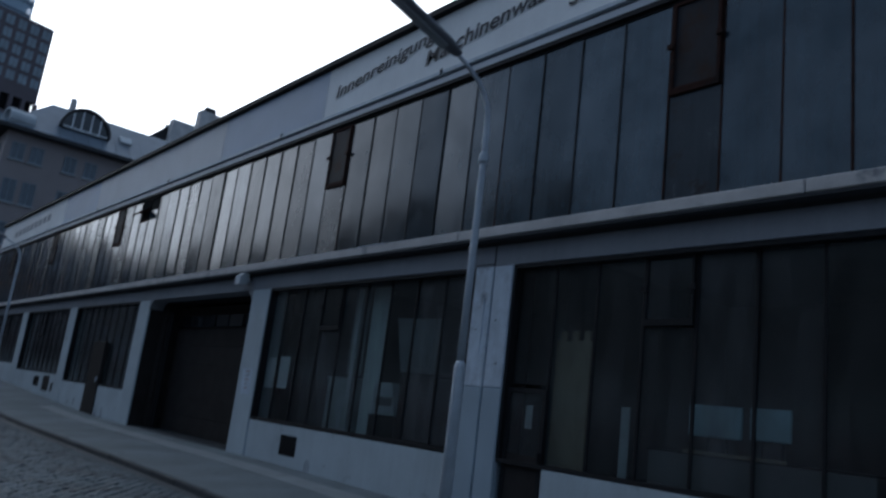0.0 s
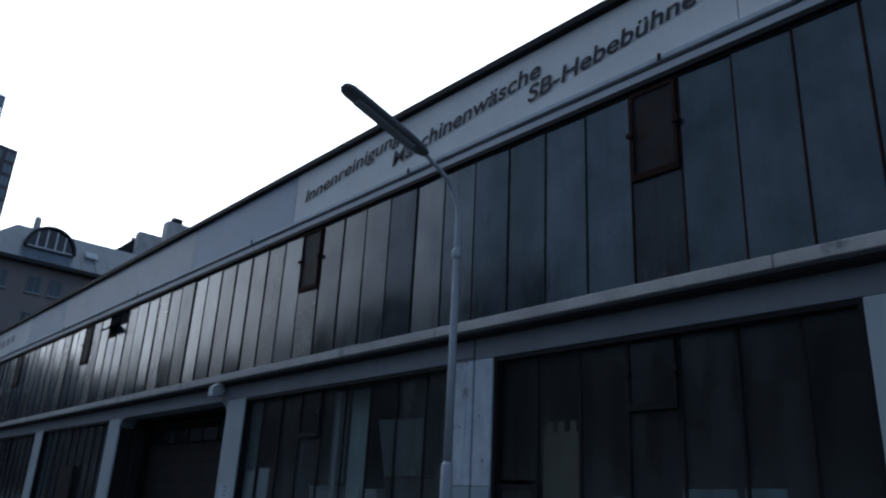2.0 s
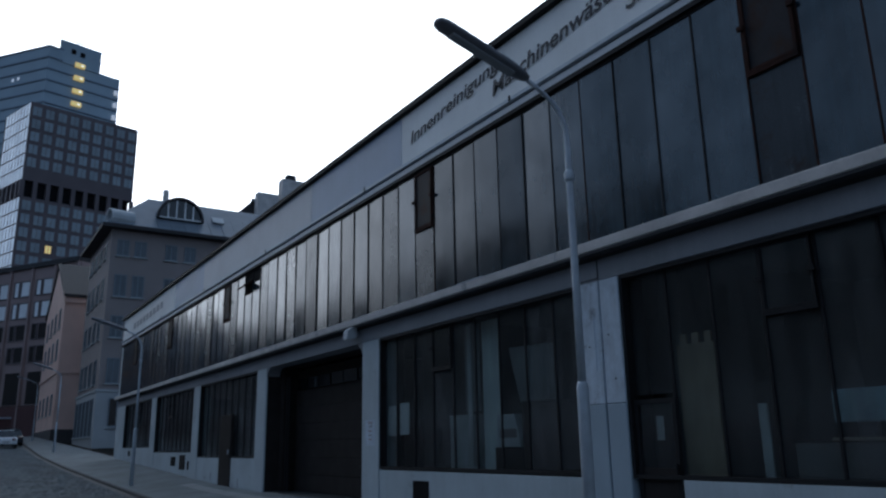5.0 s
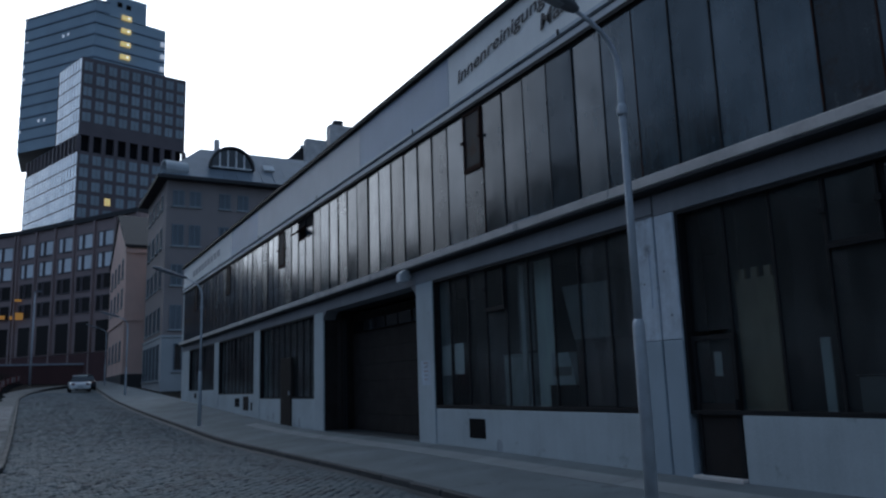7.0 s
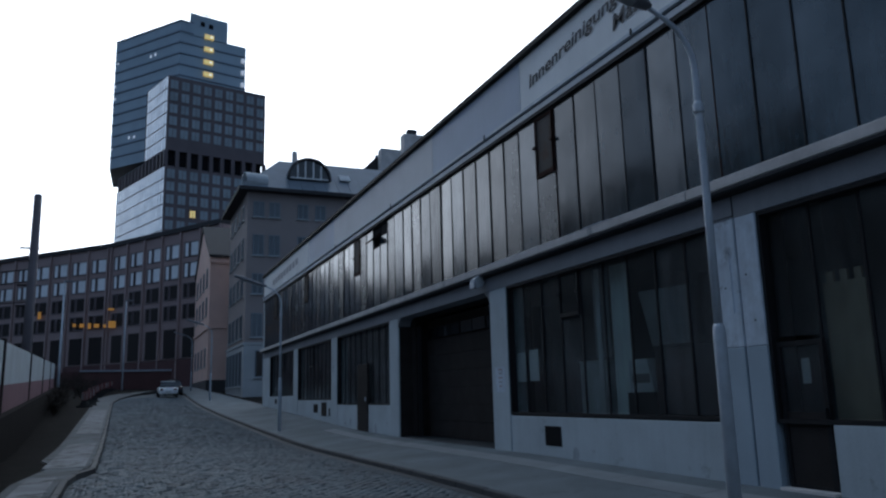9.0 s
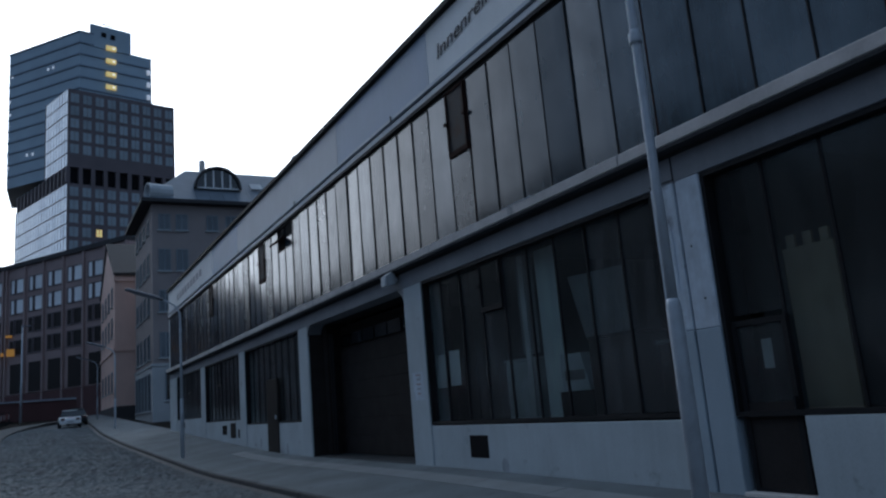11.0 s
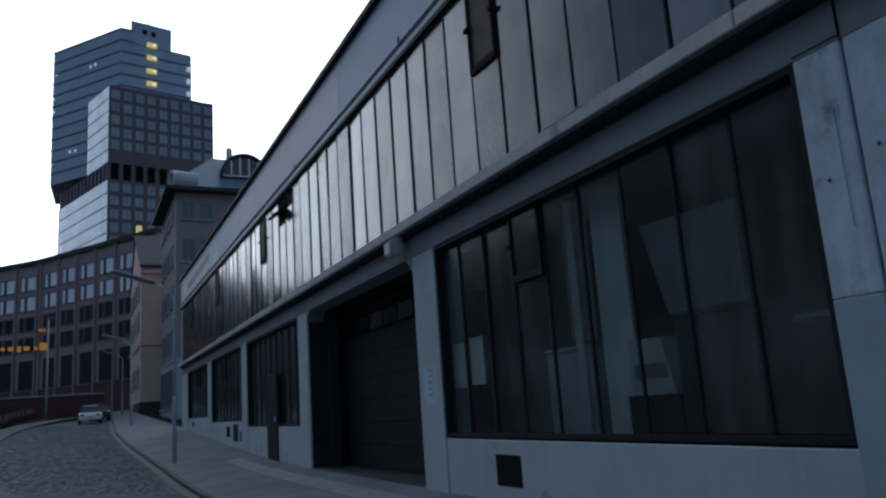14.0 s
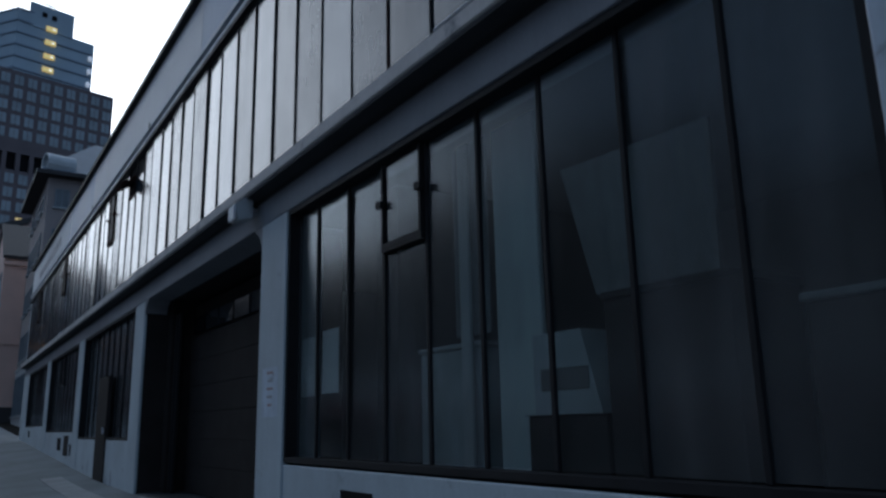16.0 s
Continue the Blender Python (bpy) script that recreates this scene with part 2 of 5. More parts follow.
M_PANE = mat("dark_window_pane", (0.02, 0.025, 0.03), 0.06, var=0.3, scale=0.3, bump=0.0, spec=0.8, rand=0.6)
# Lower rows: reflected dark roofs put into the colour; also used for tall windows.
M_PANED = mat("dark_brown_pane", (0.018, 0.013, 0.012), 0.4, var=0.3, scale=0.3, bump=0.0, spec=0.12, rand=0.6)
# Grey house front panes: lighter blue-grey for the sky they reflect.
M_PANEB = mat("blue_grey_pane", (0.07, 0.09, 0.11), 0.08, var=0.3, scale=0.4, bump=0.0, spec=0.7, rand=0.6)
M_TOWGLASS = mat("blue_curtain_glass", (0.31, 0.40, 0.47), 0.12, var=0.15, scale=0.1, bump=0.0, spec=0.7)
M_TOWBAND = mat("dark_spandrel_band", (0.13, 0.17, 0.22), 0.4, var=0.1, scale=0.2)
M_TOWDARK = mat("dark_maroon_cladding", (0.135, 0.112, 0.12), 0.6, var=0.15, scale=0.2)
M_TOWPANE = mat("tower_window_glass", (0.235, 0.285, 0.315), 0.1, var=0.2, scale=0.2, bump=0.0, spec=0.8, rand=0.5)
# Side panes made white and mirror-like so they read as bright reflected sky.
M_TOWLIGHT = mat("sky_mirror_side_glass", (0.93, 0.94, 0.95), 0.16, metal=0.9, var=0.12, scale=0.2, bump=0.0, spec=0.8, rand=0.3)
M_LIT = glow("lit_window_yellow", (0.95, 0.70, 0.26), 0.42)
M_CORE = glow("bright_ceiling_lamp", (1.0, 0.93, 0.7), 0.95)
M_LITW = glow("lit_window_white", (0.9, 0.93, 1.0), 0.28)
M_AMBER = glow("amber_lamp", (1.0, 0.45, 0.08), 0.13)
M_BLOCKW = mat("brown_office_cladding", (0.34, 0.255, 0.245), 0.75, var=0.15, scale=0.3)
# Pale base colour paints the reflected sky into the top window rows.
M_SKYPANE = mat("pane_with_sky_reflection", (0.8, 0.82, 0.85), 0.3, var=0.12, scale=0.3, bump=0.0, rand=0.5)
M_BLOCKRED = mat("red_brown_base_wall", (0.11, 0.055, 0.055), 0.8, var=0.2, scale=0.5)
M_CARW = mat("white_car_paint", (0.88, 0.89, 0.90), 0.25, var=0.04, bump=0.0, spec=0.6)
M_CARD = mat("dark_car_paint", (0.03, 0.032, 0.04), 0.25, var=0.05, bump=0.0, spec=0.6)
M_RUBBER = mat("tyre_rubber", (0.02, 0.02, 0.02), 0.85, var=0.2)
M_TWIG = mat("bare_brown_twigs", (0.055, 0.042, 0.032), 0.9, var=0.3)
M_LEAF = mat("dry_brown_leaves", (0.03, 0.023, 0.018), 0.9, var=0.4, rand=0.5)
M_REDBOARD = mat("dull_red_board", (0.20, 0.035, 0.035), 0.6, var=0.3, scale=2.0, rand=0.5)
M_DULLWHITE = mat("dirty_white_board", (0.34, 0.33, 0.33), 0.6, var=0.3, scale=2.0, rand=0.6)
M_FAR = mat("far_dark_house_wall", (0.07, 0.068, 0.07), 0.9, var=0.2, scale=0.2)

# ---- building helpers ----
def world_of(ob):
    m = ob.matrix_basis
    return world_of(ob.parent) @ ob.matrix_parent_inverse @ m if ob.parent else m

def box(bm, x0, x1, y0, y1, z0, z1, bevel=0.0):
    vs = [bm.verts.new(p) for p in ((x0, y0, z0), (x1, y0, z0), (x1, y1, z0), (x0, y1, z0), (x0, y0, z1), (x1, y0, z1), (x1, y1, z1), (x0, y1, z1))]
    fs = [bm.faces.new([vs[k] for k in f]) for f in ((3, 2, 1, 0), (4, 5, 6, 7), (0, 1, 5, 4), (1, 2, 6, 5), (2, 3, 7, 6), (3, 0, 4, 7))]
    if bevel:
        edges = list({e for f in fs for e in f.edges})
        bmesh.ops.bevel(bm, geom=edges, offset=bevel, segments=1, affect="EDGES")
    return vs

def boxed(x0, x1, y0, y1, z0, z1, bevel=0.0):
    bm = bmesh.new()
    box(bm, x0, x1, y0, y1, z0, z1, bevel)
    return bm

def turned(bm, points, m=None, segments=16):
    """A lathe round z from (radius, height) pairs, closed at both ends."""
    rings = []
    for r, z in points:
        ring = []
        for k in range(segments):
            a = 2 * math.pi * k / segments
            p = Vector((r * math.cos(a), r * math.sin(a), z))
            ring.append(bm.verts.new(m @ p if m else p))
        rings.append(ring)
    for a, b in zip(rings, rings[1:]):
        for k in range(segments):
            bm.faces.new((a[k], a[(k + 1) % segments], b[(k + 1) % segments], b[k]))
    bm.faces.new(rings[0][::-1])
    bm.faces.new(rings[-1])

def tube(bm, path, radii, segments=10):
    """A round tube along points."""
    rings = []
    for i, p in enumerate(path):
        p = Vector(p)
        d = (Vector(path[min(i + 1, len(path) - 1)]) - Vector(path[max(i - 1, 0)])).normalized()
        u = d.cross(Vector((0, 1, 0)) if abs(d.y) < 0.9 else Vector((1, 0, 0))).normalized()
        v = d.cross(u)
        r = radii[i] if isinstance(radii, (list, tuple)) else radii
        rings.append([bm.verts.new(p + r * (math.cos(2 * math.pi * k / segments) * u + math.sin(2 * math.pi * k / segments) * v)) for k in range(segments)])
    for a, b in zip(rings, rings[1:]):
        for k in range(segments):
            bm.faces.new((a[k], a[(k + 1) % segments], b[(k + 1) % segments], b[k]))
    bm.faces.new(rings[0][::-1])
    bm.faces.new(rings[-1])

def prism(bm, outline, axis, a, b):
    """Extrudes a 2D outline along an axis from a to b. Outline in the other two axes, in order."""
    def at(p, v):
        q = list(p)
        q.insert(axis, v)
        return q
    lo, hi = [bm.verts.new(at(p, a)) for p in outline], [bm.verts.new(at(p, b)) for p in outline]
    n = len(outline)
    bm.faces.new(lo[::-1])
    bm.faces.new(hi)
    for k in range(n):
        bm.faces.new((lo[k], lo[(k + 1) % n], hi[(k + 1) % n], hi[k]))
    bmesh.ops.recalc_face_normals(bm, faces=bm.faces)

def mesh_of(name, bm, material, smooth=False):
    bmesh.ops.recalc_face_normals(bm, faces=bm.faces)
    me = bpy.data.meshes.new(name)
    bm.to_mesh(me)
    bm.free()
    me.materials.append(material)
    if smooth:
        me.polygons.foreach_set("use_smooth", [True] * len(me.polygons))
    return me

def part(name, bm, material, parent, label="", smooth=False, local=False):
    """Links a bmesh as one mesh under a thing or a part. Built in world places unless local."""
    ob = new(name, mesh_of(name, bm, material, smooth))
    if parent:
        ob.parent = parent
        if not local:
            ob.matrix_parent_inverse = world_of(parent).inverted()
    if label:
        ob["label"] = label
    return ob

def piece(name, me, parent, m, local=False):
    """An object on shared mesh data at the pose m."""
    ob = new(name, me)
    ob.parent = parent
    if not local:
        ob.matrix_parent_inverse = world_of(parent).inverted()
    ob.matrix_basis = m
    return ob

def thing(name, m, label, category, group="", kind=""):
    ob = new(name)
    ob.empty_display_size = 0.2
    ob.matrix_basis = m
    return tagged(ob, label, category, group, kind)

def solid(name, bm, material, label, category="", kind="structure", smooth=False):
    return tagged(part(name, bm, material, None, "", smooth), label, category, "", kind)

rnd = random.Random(7)

# ---- ground ----
def rise(y):
    """Height of the street at the wall: level at first, then a steady climb."""
    s = min(max((y - 8) / 9, 0), 1)
    up = math.log1p(math.exp((y - 28.2) / 1.5)) * 1.5 if y < 60 else y - 28.2
    return 0.07 * s * s * (3 - 2 * s) + 0.04 * up - (0.0 if y < 130 else 0.04 * (y - 130))

def fall(x):
    """Cross fall: the pavement drops from the wall to the kerb, the road rises again to the other side."""
    return 0.0 if x >= 9.24 else -0.25 * (9.24 - x) / 2.74 if x > 6.5 else -0.25 * max(x - 0.2, 0.0) / 6.3

def kerb_x(y):
    """Right kerb: straight, drawing in a little as the street climbs."""
    q = min(max((y - 28) / 22, 0), 1)
    return 6.62 - 0.4 * q * q * (3 - 2 * q) + max(y - 60, 0) * 0.028

def lkerb_x(y):
    """Left kerb: a small step out, then a bend to the right at the top."""
    q = min(max((y - 17.0) / 2.0, 0), 1)
    return -0.4 * (1 - q * q * (3 - 2 * q)) + (min(((y - 60) / 31) ** 2 * 4.0, kerb_x(y) - 0.8) if y > 60 else 0)

def fence_x(y):
    return -1.94 - (y - 20) * 0.0443

YS = [-40 + 2 * k for k in range(0, 91)]

def ribbon(xa, xb, dz, ys, cols=4):
    bm = bmesh.new()
    rows = [[bm.verts.new((xa(y) + (xb(y) - xa(y)) * c / cols, y, rise(y) + dz + fall(xa(y) + (xb(y) - xa(y)) * c / cols))) for c in range(cols + 1)] for y in ys]
    for a, b in zip(rows, rows[1:]):
        for c in range(cols):
            bm.faces.new((a[c], a[c + 1], b[c + 1], b[c]))
    return bm

gb = bmesh.new()
gx = [-3000, -400, -120, -60, -30, -12, -6, -3, 0, 3, 6, 12, 30, 60, 120, 400, 3000]
gy = [-3000, -400, -100] + YS + [200, 260, 400, 900, 3000]
rows = [[gb.verts.new((x, y, rise(y) - 0.34 + fall(x))) for x in gx] for y in gy]
for a, b in zip(rows, rows[1:]):
    for c in range(len(gx) - 1):
        gb.faces.new((a[c], a[c + 1], b[c + 1], b[c]))
solid("ground", gb, M_EARTH, "dark bare earth under the street", "ground")
road = solid("road", ribbon(lambda y: lkerb_x(y) - 0.1, lambda y: kerb_x(y) + 0.1, -0.13, YS), M_JOINT, "worn grey sett-paved street climbing gently", "road")
def slab(xa, xb, dz, ys, depth=0.3, cols=3):
    bm = ribbon(xa, xb, dz, ys, cols)
    ret = bmesh.ops.extrude_face_region(bm, geom=bm.faces[:])
    bmesh.ops.translate(bm, verts=[v for v in ret["geom"] if isinstance(v, bmesh.types.BMVert)], vec=(0, 0, -depth))
    return bm
pavement = solid("pavement_right", slab(lambda y: kerb_x(y) - 0.02, lambda y: 9.45, 0.0, [y for y in YS if y <= 110]), M_PAVE, "grey patched asphalt pavement along the factory wall", "pavement")
pavement_l = solid("pavement_left", slab(lambda y: lkerb_x(y) - (1.15 if y > 21 else 0.75) - (y > 60) * 0.6, lambda y: lkerb_x(y) + 0.02, 0.0, [y for y in YS if y <= 104]), M_PAVEL, "narrow grey pavement below the fence", "pavement")

solid("verge", slab(lambda y: fence_x(y) - 0.1, lambda y: lkerb_x(y) - 0.8, -0.03, [y for y in YS if 0 <= y <= 104], 0.2), M_EARTH, "dark bare verge below the retaining wall", "verge")

# ---- factory ----
X0 = 9.24
Z_TOP, Z_LEDGE0, Z_LEDGE1, Z_UP, Z_SIGN0, Z_SIGN1, Z_RIM = 4.015, 4.45, 4.64, 7.78, 8.12, 9.40, 9.60
END, START = 51.9, -8.0
BAYS = {"shop": (3.15, 8.78), "hall": (9.66, 16.98), "gate": (17.88, 25.01), "door": (25.95, 33.1), "store": (34.05, 41.15), "last": (42.2, 49.4), "side": (-5.0, 2.25)}
PLINTH = {"shop": 0.90, "hall": 0.91, "door": 1.10, "store": 1.30, "last": 1.55, "side": 0.9}
factory = thing("factory_building", pose(X0, 20, 0), "long two-storey grey workshop building with steel-framed glazing", "building")

def pillar(y0, y1, material=M_PAINT, label=""):
    return part("pillar", boxed(X0, X0 + 0.5, y0, y1, rise((y0 + y1) / 2) - 0.4, Z_TOP - 0.002, 0.012), material, factory, label)
pillar(2.25, 3.15)
pillar(16.98, 17.88)
pillar(25.01, 25.95)
pillar(33.1, 34.05)
pillar(41.15, 42.2)
pillar(49.4, END)
pillar(START, -5.0)
# the pillar between hall and shop: flaking above, dado below, a groove between two shafts
for y0, y1 in ((8.78, 9.195), (9.225, 9.66)):
    part("pillar", boxed(X0 - 0.004, X0 + 0.5, y0, y1, 2.02, Z_TOP - 0.002, 0.012), M_FLAKE, factory, "flaking white painted pillar shaft")
    part("pillar_base", boxed(X0 - 0.006, X0 + 0.5, y0, y1, -0.3, 2.017, 0.012), M_DADO, factory, "blue-grey painted lower pillar shaft")
part("groove", boxed(X0 + 0.05, X0 + 0.5, 9.19, 9.23, -0.3, Z_TOP), M_DARK, factory)
part("beam_joint", boxed(X0 - 0.001, X0 + 0.004, 9.2, 9.225, Z_TOP + 0.012, Z_LEDGE0 - 0.035), M_DARK, factory)
part("beam_joint", boxed(X0 - 0.001, X0 + 0.004, 9.23, 9.66, Z_TOP + 0.03, Z_TOP + 0.045), M_DARK, factory)
for y, d in ((17.88, 1), (25.01, -1)):
    bm = bmesh.new()
    prism(bm, [(y, Z_TOP - 0.004), (y, Z_TOP - 0.30), (y + d * 0.10, Z_TOP - 0.14), (y + d * 0.32, Z_TOP - 0.004)], 0, X0 + 0.004, X0 + 0.45)
    part("haunch", bm, M_BEAM, factory, "small concrete haunch at the gateway corner")
part("conduit", boxed(X0 - 0.016, X0 - 0.006, 9.36, 9.375, 2.55, 3.5, 0.003), M_FLAKE, factory)

part("beam", boxed(X0 + 0.003, X0 + 0.5, START, END, Z_TOP, Z_LEDGE1 - 0.1, 0.01), M_BEAM, factory, "grey painted concrete beam")
for k in range(10):
    y0 = START + k * 6.0
    y1 = min(y0 + 5.99, END + 0.05)
    if y0 < END:
        part("ledge", boxed(X0 - 0.22, X0 + 0.45, y0, y1, Z_LEDGE0 + 0.015, Z_LEDGE1, 0.015), M_LEDGE, factory, "weathered concrete ledge")
# Shade below the ledge is built as a dark underside and a thin strip.
part("soffit", boxed(X0 - 0.205, X0 + 0.001, START, END, Z_LEDGE0 - 0.03, Z_LEDGE0 + 0.011), M_SHADEBOLT, factory, "ledge underside with its shade put into the colour")
part("sealing_strip", boxed(X0 - 0.008, X0 + 0.002, START, END, Z_LEDGE0 - 0.09, Z_LEDGE0 - 0.033), M_SHADEBOLT, factory, "thin dark strip painting the ledge shade onto the beam")
part("upper_wall", boxed(X0 + 0.12, X0 + 0.5, START, END, Z_LEDGE1 + 0.004, Z_SIGN1), M_INNER, factory)
part("corner_post", boxed(X0 - 0.01, X0 + 0.115, END - 0.5, END, Z_LEDGE1 + 0.004, Z_UP, 0.01), M_PAINT, factory)
part("side_wall", boxed(X0 + 0.505, X0 + 22, END - 0.4, END - 0.01, 0.4, Z_SIGN1), M_BEAM, factory)
part("side_wall", boxed(X0 + 0.505, X0 + 22, START, START + 0.4, -0.4, Z_SIGN1), M_BEAM, factory)
bm = bmesh.new()
prism(bm, [(X0 + 0.05, Z_SIGN1 + 0.004), (X0 + 22, Z_SIGN1 + 0.004), (X0 + 22, Z_SIGN1 + 0.12), (X0 + 11, Z_SIGN1 + 0.2), (X0 + 0.05, Z_SIGN1 + 0.1)], 1, START, END)
part("roof", bm, M_ROOF, factory, "flat dark felt roof")
for y0, y1 in ((START, 8.6), (8.62, 20.0), (20.02, 31.0), (31.02, 42.0), (42.02, END + 0.1)):
    bm = bmesh.new()
    prism(bm, [(X0 - 0.14, Z_SIGN1 + 0.03), (X0 + 0.048, Z_SIGN1 + 0.03), (X0 + 0.048, Z_RIM), (X0 - 0.10, Z_RIM), (X0 - 0.14, Z_RIM - 0.04)], 1, y0, y1)
    part("roof_edge", bm, M_STEEL, factory, "dark metal roof edge")
part("sign_rail", boxed(X0 - 0.05, X0 + 0.115, START, END, Z_UP + 0.05, Z_UP + 0.20, 0.012), M_SIGNG, factory, "pale metal rail below the signs")
part("sign_rail", boxed(X0 - 0.09, X0 + 0.115, START, END, Z_UP + 0.245, Z_SIGN0 - 0.004, 0.012), M_GALV, factory)
part("rail_groove", boxed(X0 - 0.01, X0 + 0.115, START, END, Z_UP + 0.204, Z_UP + 0.241), M_STEEL, factory)
part("drip_rail", boxed(X0 - 0.08, X0 + 0.115, START, END, Z_UP - 0.04, Z_UP + 0.046), M_STEEL, factory, "dark drip rail over the glazing")

# sign boards above the glazing
def sign(y0, y1, material, label):
    """A sheet with slight waves, fixed at its edges."""
    bm = bmesh.new()
    n, k = max(6, int((y1 - y0) / 0.35)), 5
    grid = []
    for i in range(n + 1):
        col = []
        for j in range(k + 1):
            y, z = y0 + (y1 - y0) * i / n, Z_SIGN0 + (Z_SIGN1 - Z_SIGN0) * j / k
            w = 0.0 if i in (0, n) or j in (0, k) else 0.012 * noise.noise(Vector((y * 0.9, z * 1.6, 3.1)))
            col.append(bm.verts.new((X0 - 0.02 + w, y, z)))
        grid.append(col)
    for i in range(n):
        for j in range(k):
            bm.faces.new((grid[i][j], grid[i][j + 1], grid[i + 1][j + 1], grid[i + 1][j]))
    ret = bmesh.ops.extrude_face_region(bm, geom=bm.faces[:])
    bmesh.ops.translate(bm, verts=[v for v in ret["geom"] if isinstance(v, bmesh.types.BMVert)], vec=(0.11, 0, 0))
    return part("sign", bm, material, factory, label, smooth=False)
sign(START, 4.2, M_SIGNW, "white banner sheet")
banner = sign(4.22, 15.72, M_SIGNW, "white banner with dark slanted lettering")
sign(15.74, 21.46, M_SIGNB, "faded blue-grey sheet")
sign(21.48, 33.5, M_SIGNG, "dull grey sheet with a peeled edge")
sign(33.52, 38.6, M_SIGNB, "faded blue-grey sheet")
far_sign = sign(38.62, END - 0.02, M_SIGNW, "white sheet with faint worn writing")

def lettering(text, y, z, height, length, slope, parent):
    """Raised flat letters that run along -y on the sign, sloping upwards."""
    cu = bpy.data.curves.new("lettering", "FONT")
    cu.body, cu.size, cu.extrude, cu.offset, cu.shear = text, 1.0, 0.003, 0.016, 0.12
    ob = bpy.data.objects.new("lettering_source", cu)
    scene.collection.objects.link(ob)
    bpy.context.view_layer.update()
    me = bpy.data.meshes.new_from_object(ob.evaluated_get(bpy.context.evaluated_depsgraph_get()))
    bpy.data.objects.remove(ob)
    co = np.empty(len(me.vertices) * 3)
    me.vertices.foreach_get("co", co)
    co = co.reshape(-1, 3)
    sx, sz = length / (co[:, 0].max() - co[:, 0].min()), height / 0.69
    out = np.stack([X0 - 0.036 - co[:, 2] * 0.5, y - (co[:, 0] - co[:, 0].min()) * sx, z + co[:, 1] * sz + (co[:, 0] - co[:, 0].min()) * sx * slope], 1)
    me.vertices.foreach_set("co", out.ravel())
    me.materials.clear()
    me.materials.append(M_LETTER)
    t = new("lettering", me)
    t.parent = parent
    t.matrix_parent_inverse = world_of(parent).inverted()
    return t
lettering("Innenreinigung", 15.24, 8.54, 0.30, 3.62, 0.112, banner)
lettering("Maschinenwäsche", 11.86, 8.40, 0.33, 4.08, 0.105, banner)
lettering("SB-Hebebühne", 8.07, 8.40, 0.31, 3.27, 0.105, banner)
for k in range(9):
    part("writing_bar", boxed(X0 - 0.034, X0 - 0.03, 48.6 - k * 0.85 - 0.6, 48.6 - k * 0.85, 8.45 + 0.02 * k, 8.8 + 0.02 * k), M_FAINT, far_sign)

# glazing
def bar_mesh(h, w=0.034, d=0.02, material=M_STEEL):
    return mesh_of("glazing_bar", boxed(-d, 0.01, -w / 2, w / 2, 0, h, 0.006), material)

def pane_mesh(w, h, material):
    return mesh_of("pane", boxed(-0.003, 0.003, -w / 2 + 0.012, w / 2 - 0.012, 0.012, h - 0.012), material)

def sash(parent, y0, y1, z0, z1, x, tilt=0.0, material=M_RUST, pane=M_RUSTPANE, t=0.05):
    """A small vent frame with its pane, hung on two pivots."""
    w, h = y1 - y0, z1 - z0
    bm = bmesh.new()
    for a in ((-0.03, 0.03, -w / 2, -w / 2 + t, -h / 2, h / 2), (-0.03, 0.03, w / 2 - t, w / 2, -h / 2, h / 2), (-0.028, 0.028, -w / 2 + t, w / 2 - t, -h / 2, -h / 2 + t), (-0.028, 0.028, -w / 2 + t, w / 2 - t, h / 2 - t, h / 2),
              (-0.07, -0.031, -w / 2 - 0.05, -w / 2 + 0.05, -0.035, 0.035), (-0.07, -0.031, w / 2 - 0.05, w / 2 + 0.05, -0.035, 0.035)):
        box(bm, *a)
    box(bm, -0.004, 0.004, -w / 2 + t, w / 2 - t, -h / 2 + t, h / 2 - t)
    me = mesh_of("vent_sash", bm, material)
    me.materials.append(pane)
    for p in list(me.polygons)[-6:]:
        p.material_index = 1
    return piece("vent_sash", me, parent, pose(x, (y0 + y1) / 2, (z0 + z1) / 2, 0, tilt, 0))

def frame_mesh(x0, x1, y0, y1, z0, z1, t):
    """One closed rectangular ring in the y-z plane."""
    bm = bmesh.new()
    def loop(x, g):
        return [bm.verts.new((x, y, z)) for y, z in ((y0 + g, z0 + g), (y1 - g, z0 + g), (y1 - g, z1 - g), (y0 + g, z1 - g))]
    a, b, c, d = loop(x0, 0), loop(x0, t), loop(x1, t), loop(x1, 0)
    for p, q in ((a, b), (b, c), (c, d), (d, a)):
        for k in range(4):
            bm.faces.new((p[k], p[(k + 1) % 4], q[(k + 1) % 4], q[k]))
    return bm

# upper ribbon of tall panes
def bar_y(k):
    """Glazing bars: slightly narrower panes in the near half."""
    return 6.035 + 0.826 * k if k <= 14 else 17.599 + 0.8425 * (k - 14)
ribbon_window = part("ribbon_window", frame_mesh(X0 - 0.02, X0 + 0.115, START + 0.02, END - 0.505, Z_LEDGE1 + 0.006, Z_UP - 0.045, 0.05), M_STEEL, factory, "long ribbon of tall dusty wired-glass panes")
z0, z1 = Z_LEDGE1 + 0.056, Z_UP - 0.095
bar_up, bar_rusty = bar_mesh(z1 - z0), bar_mesh(z1 - z0, material=M_RUST)
VENT_SPLIT = 6.25
PANES = {(w, m.name): pane_mesh(w, z1 - z0, m) for w in (0.826, 0.8425) for m in (M_WIRED, M_DUSTY)}
DULL = (-6, 10, 12, 13, 15, 18, 20, 23, 27, 31, 33, 36, 40, 42, 44, 47)
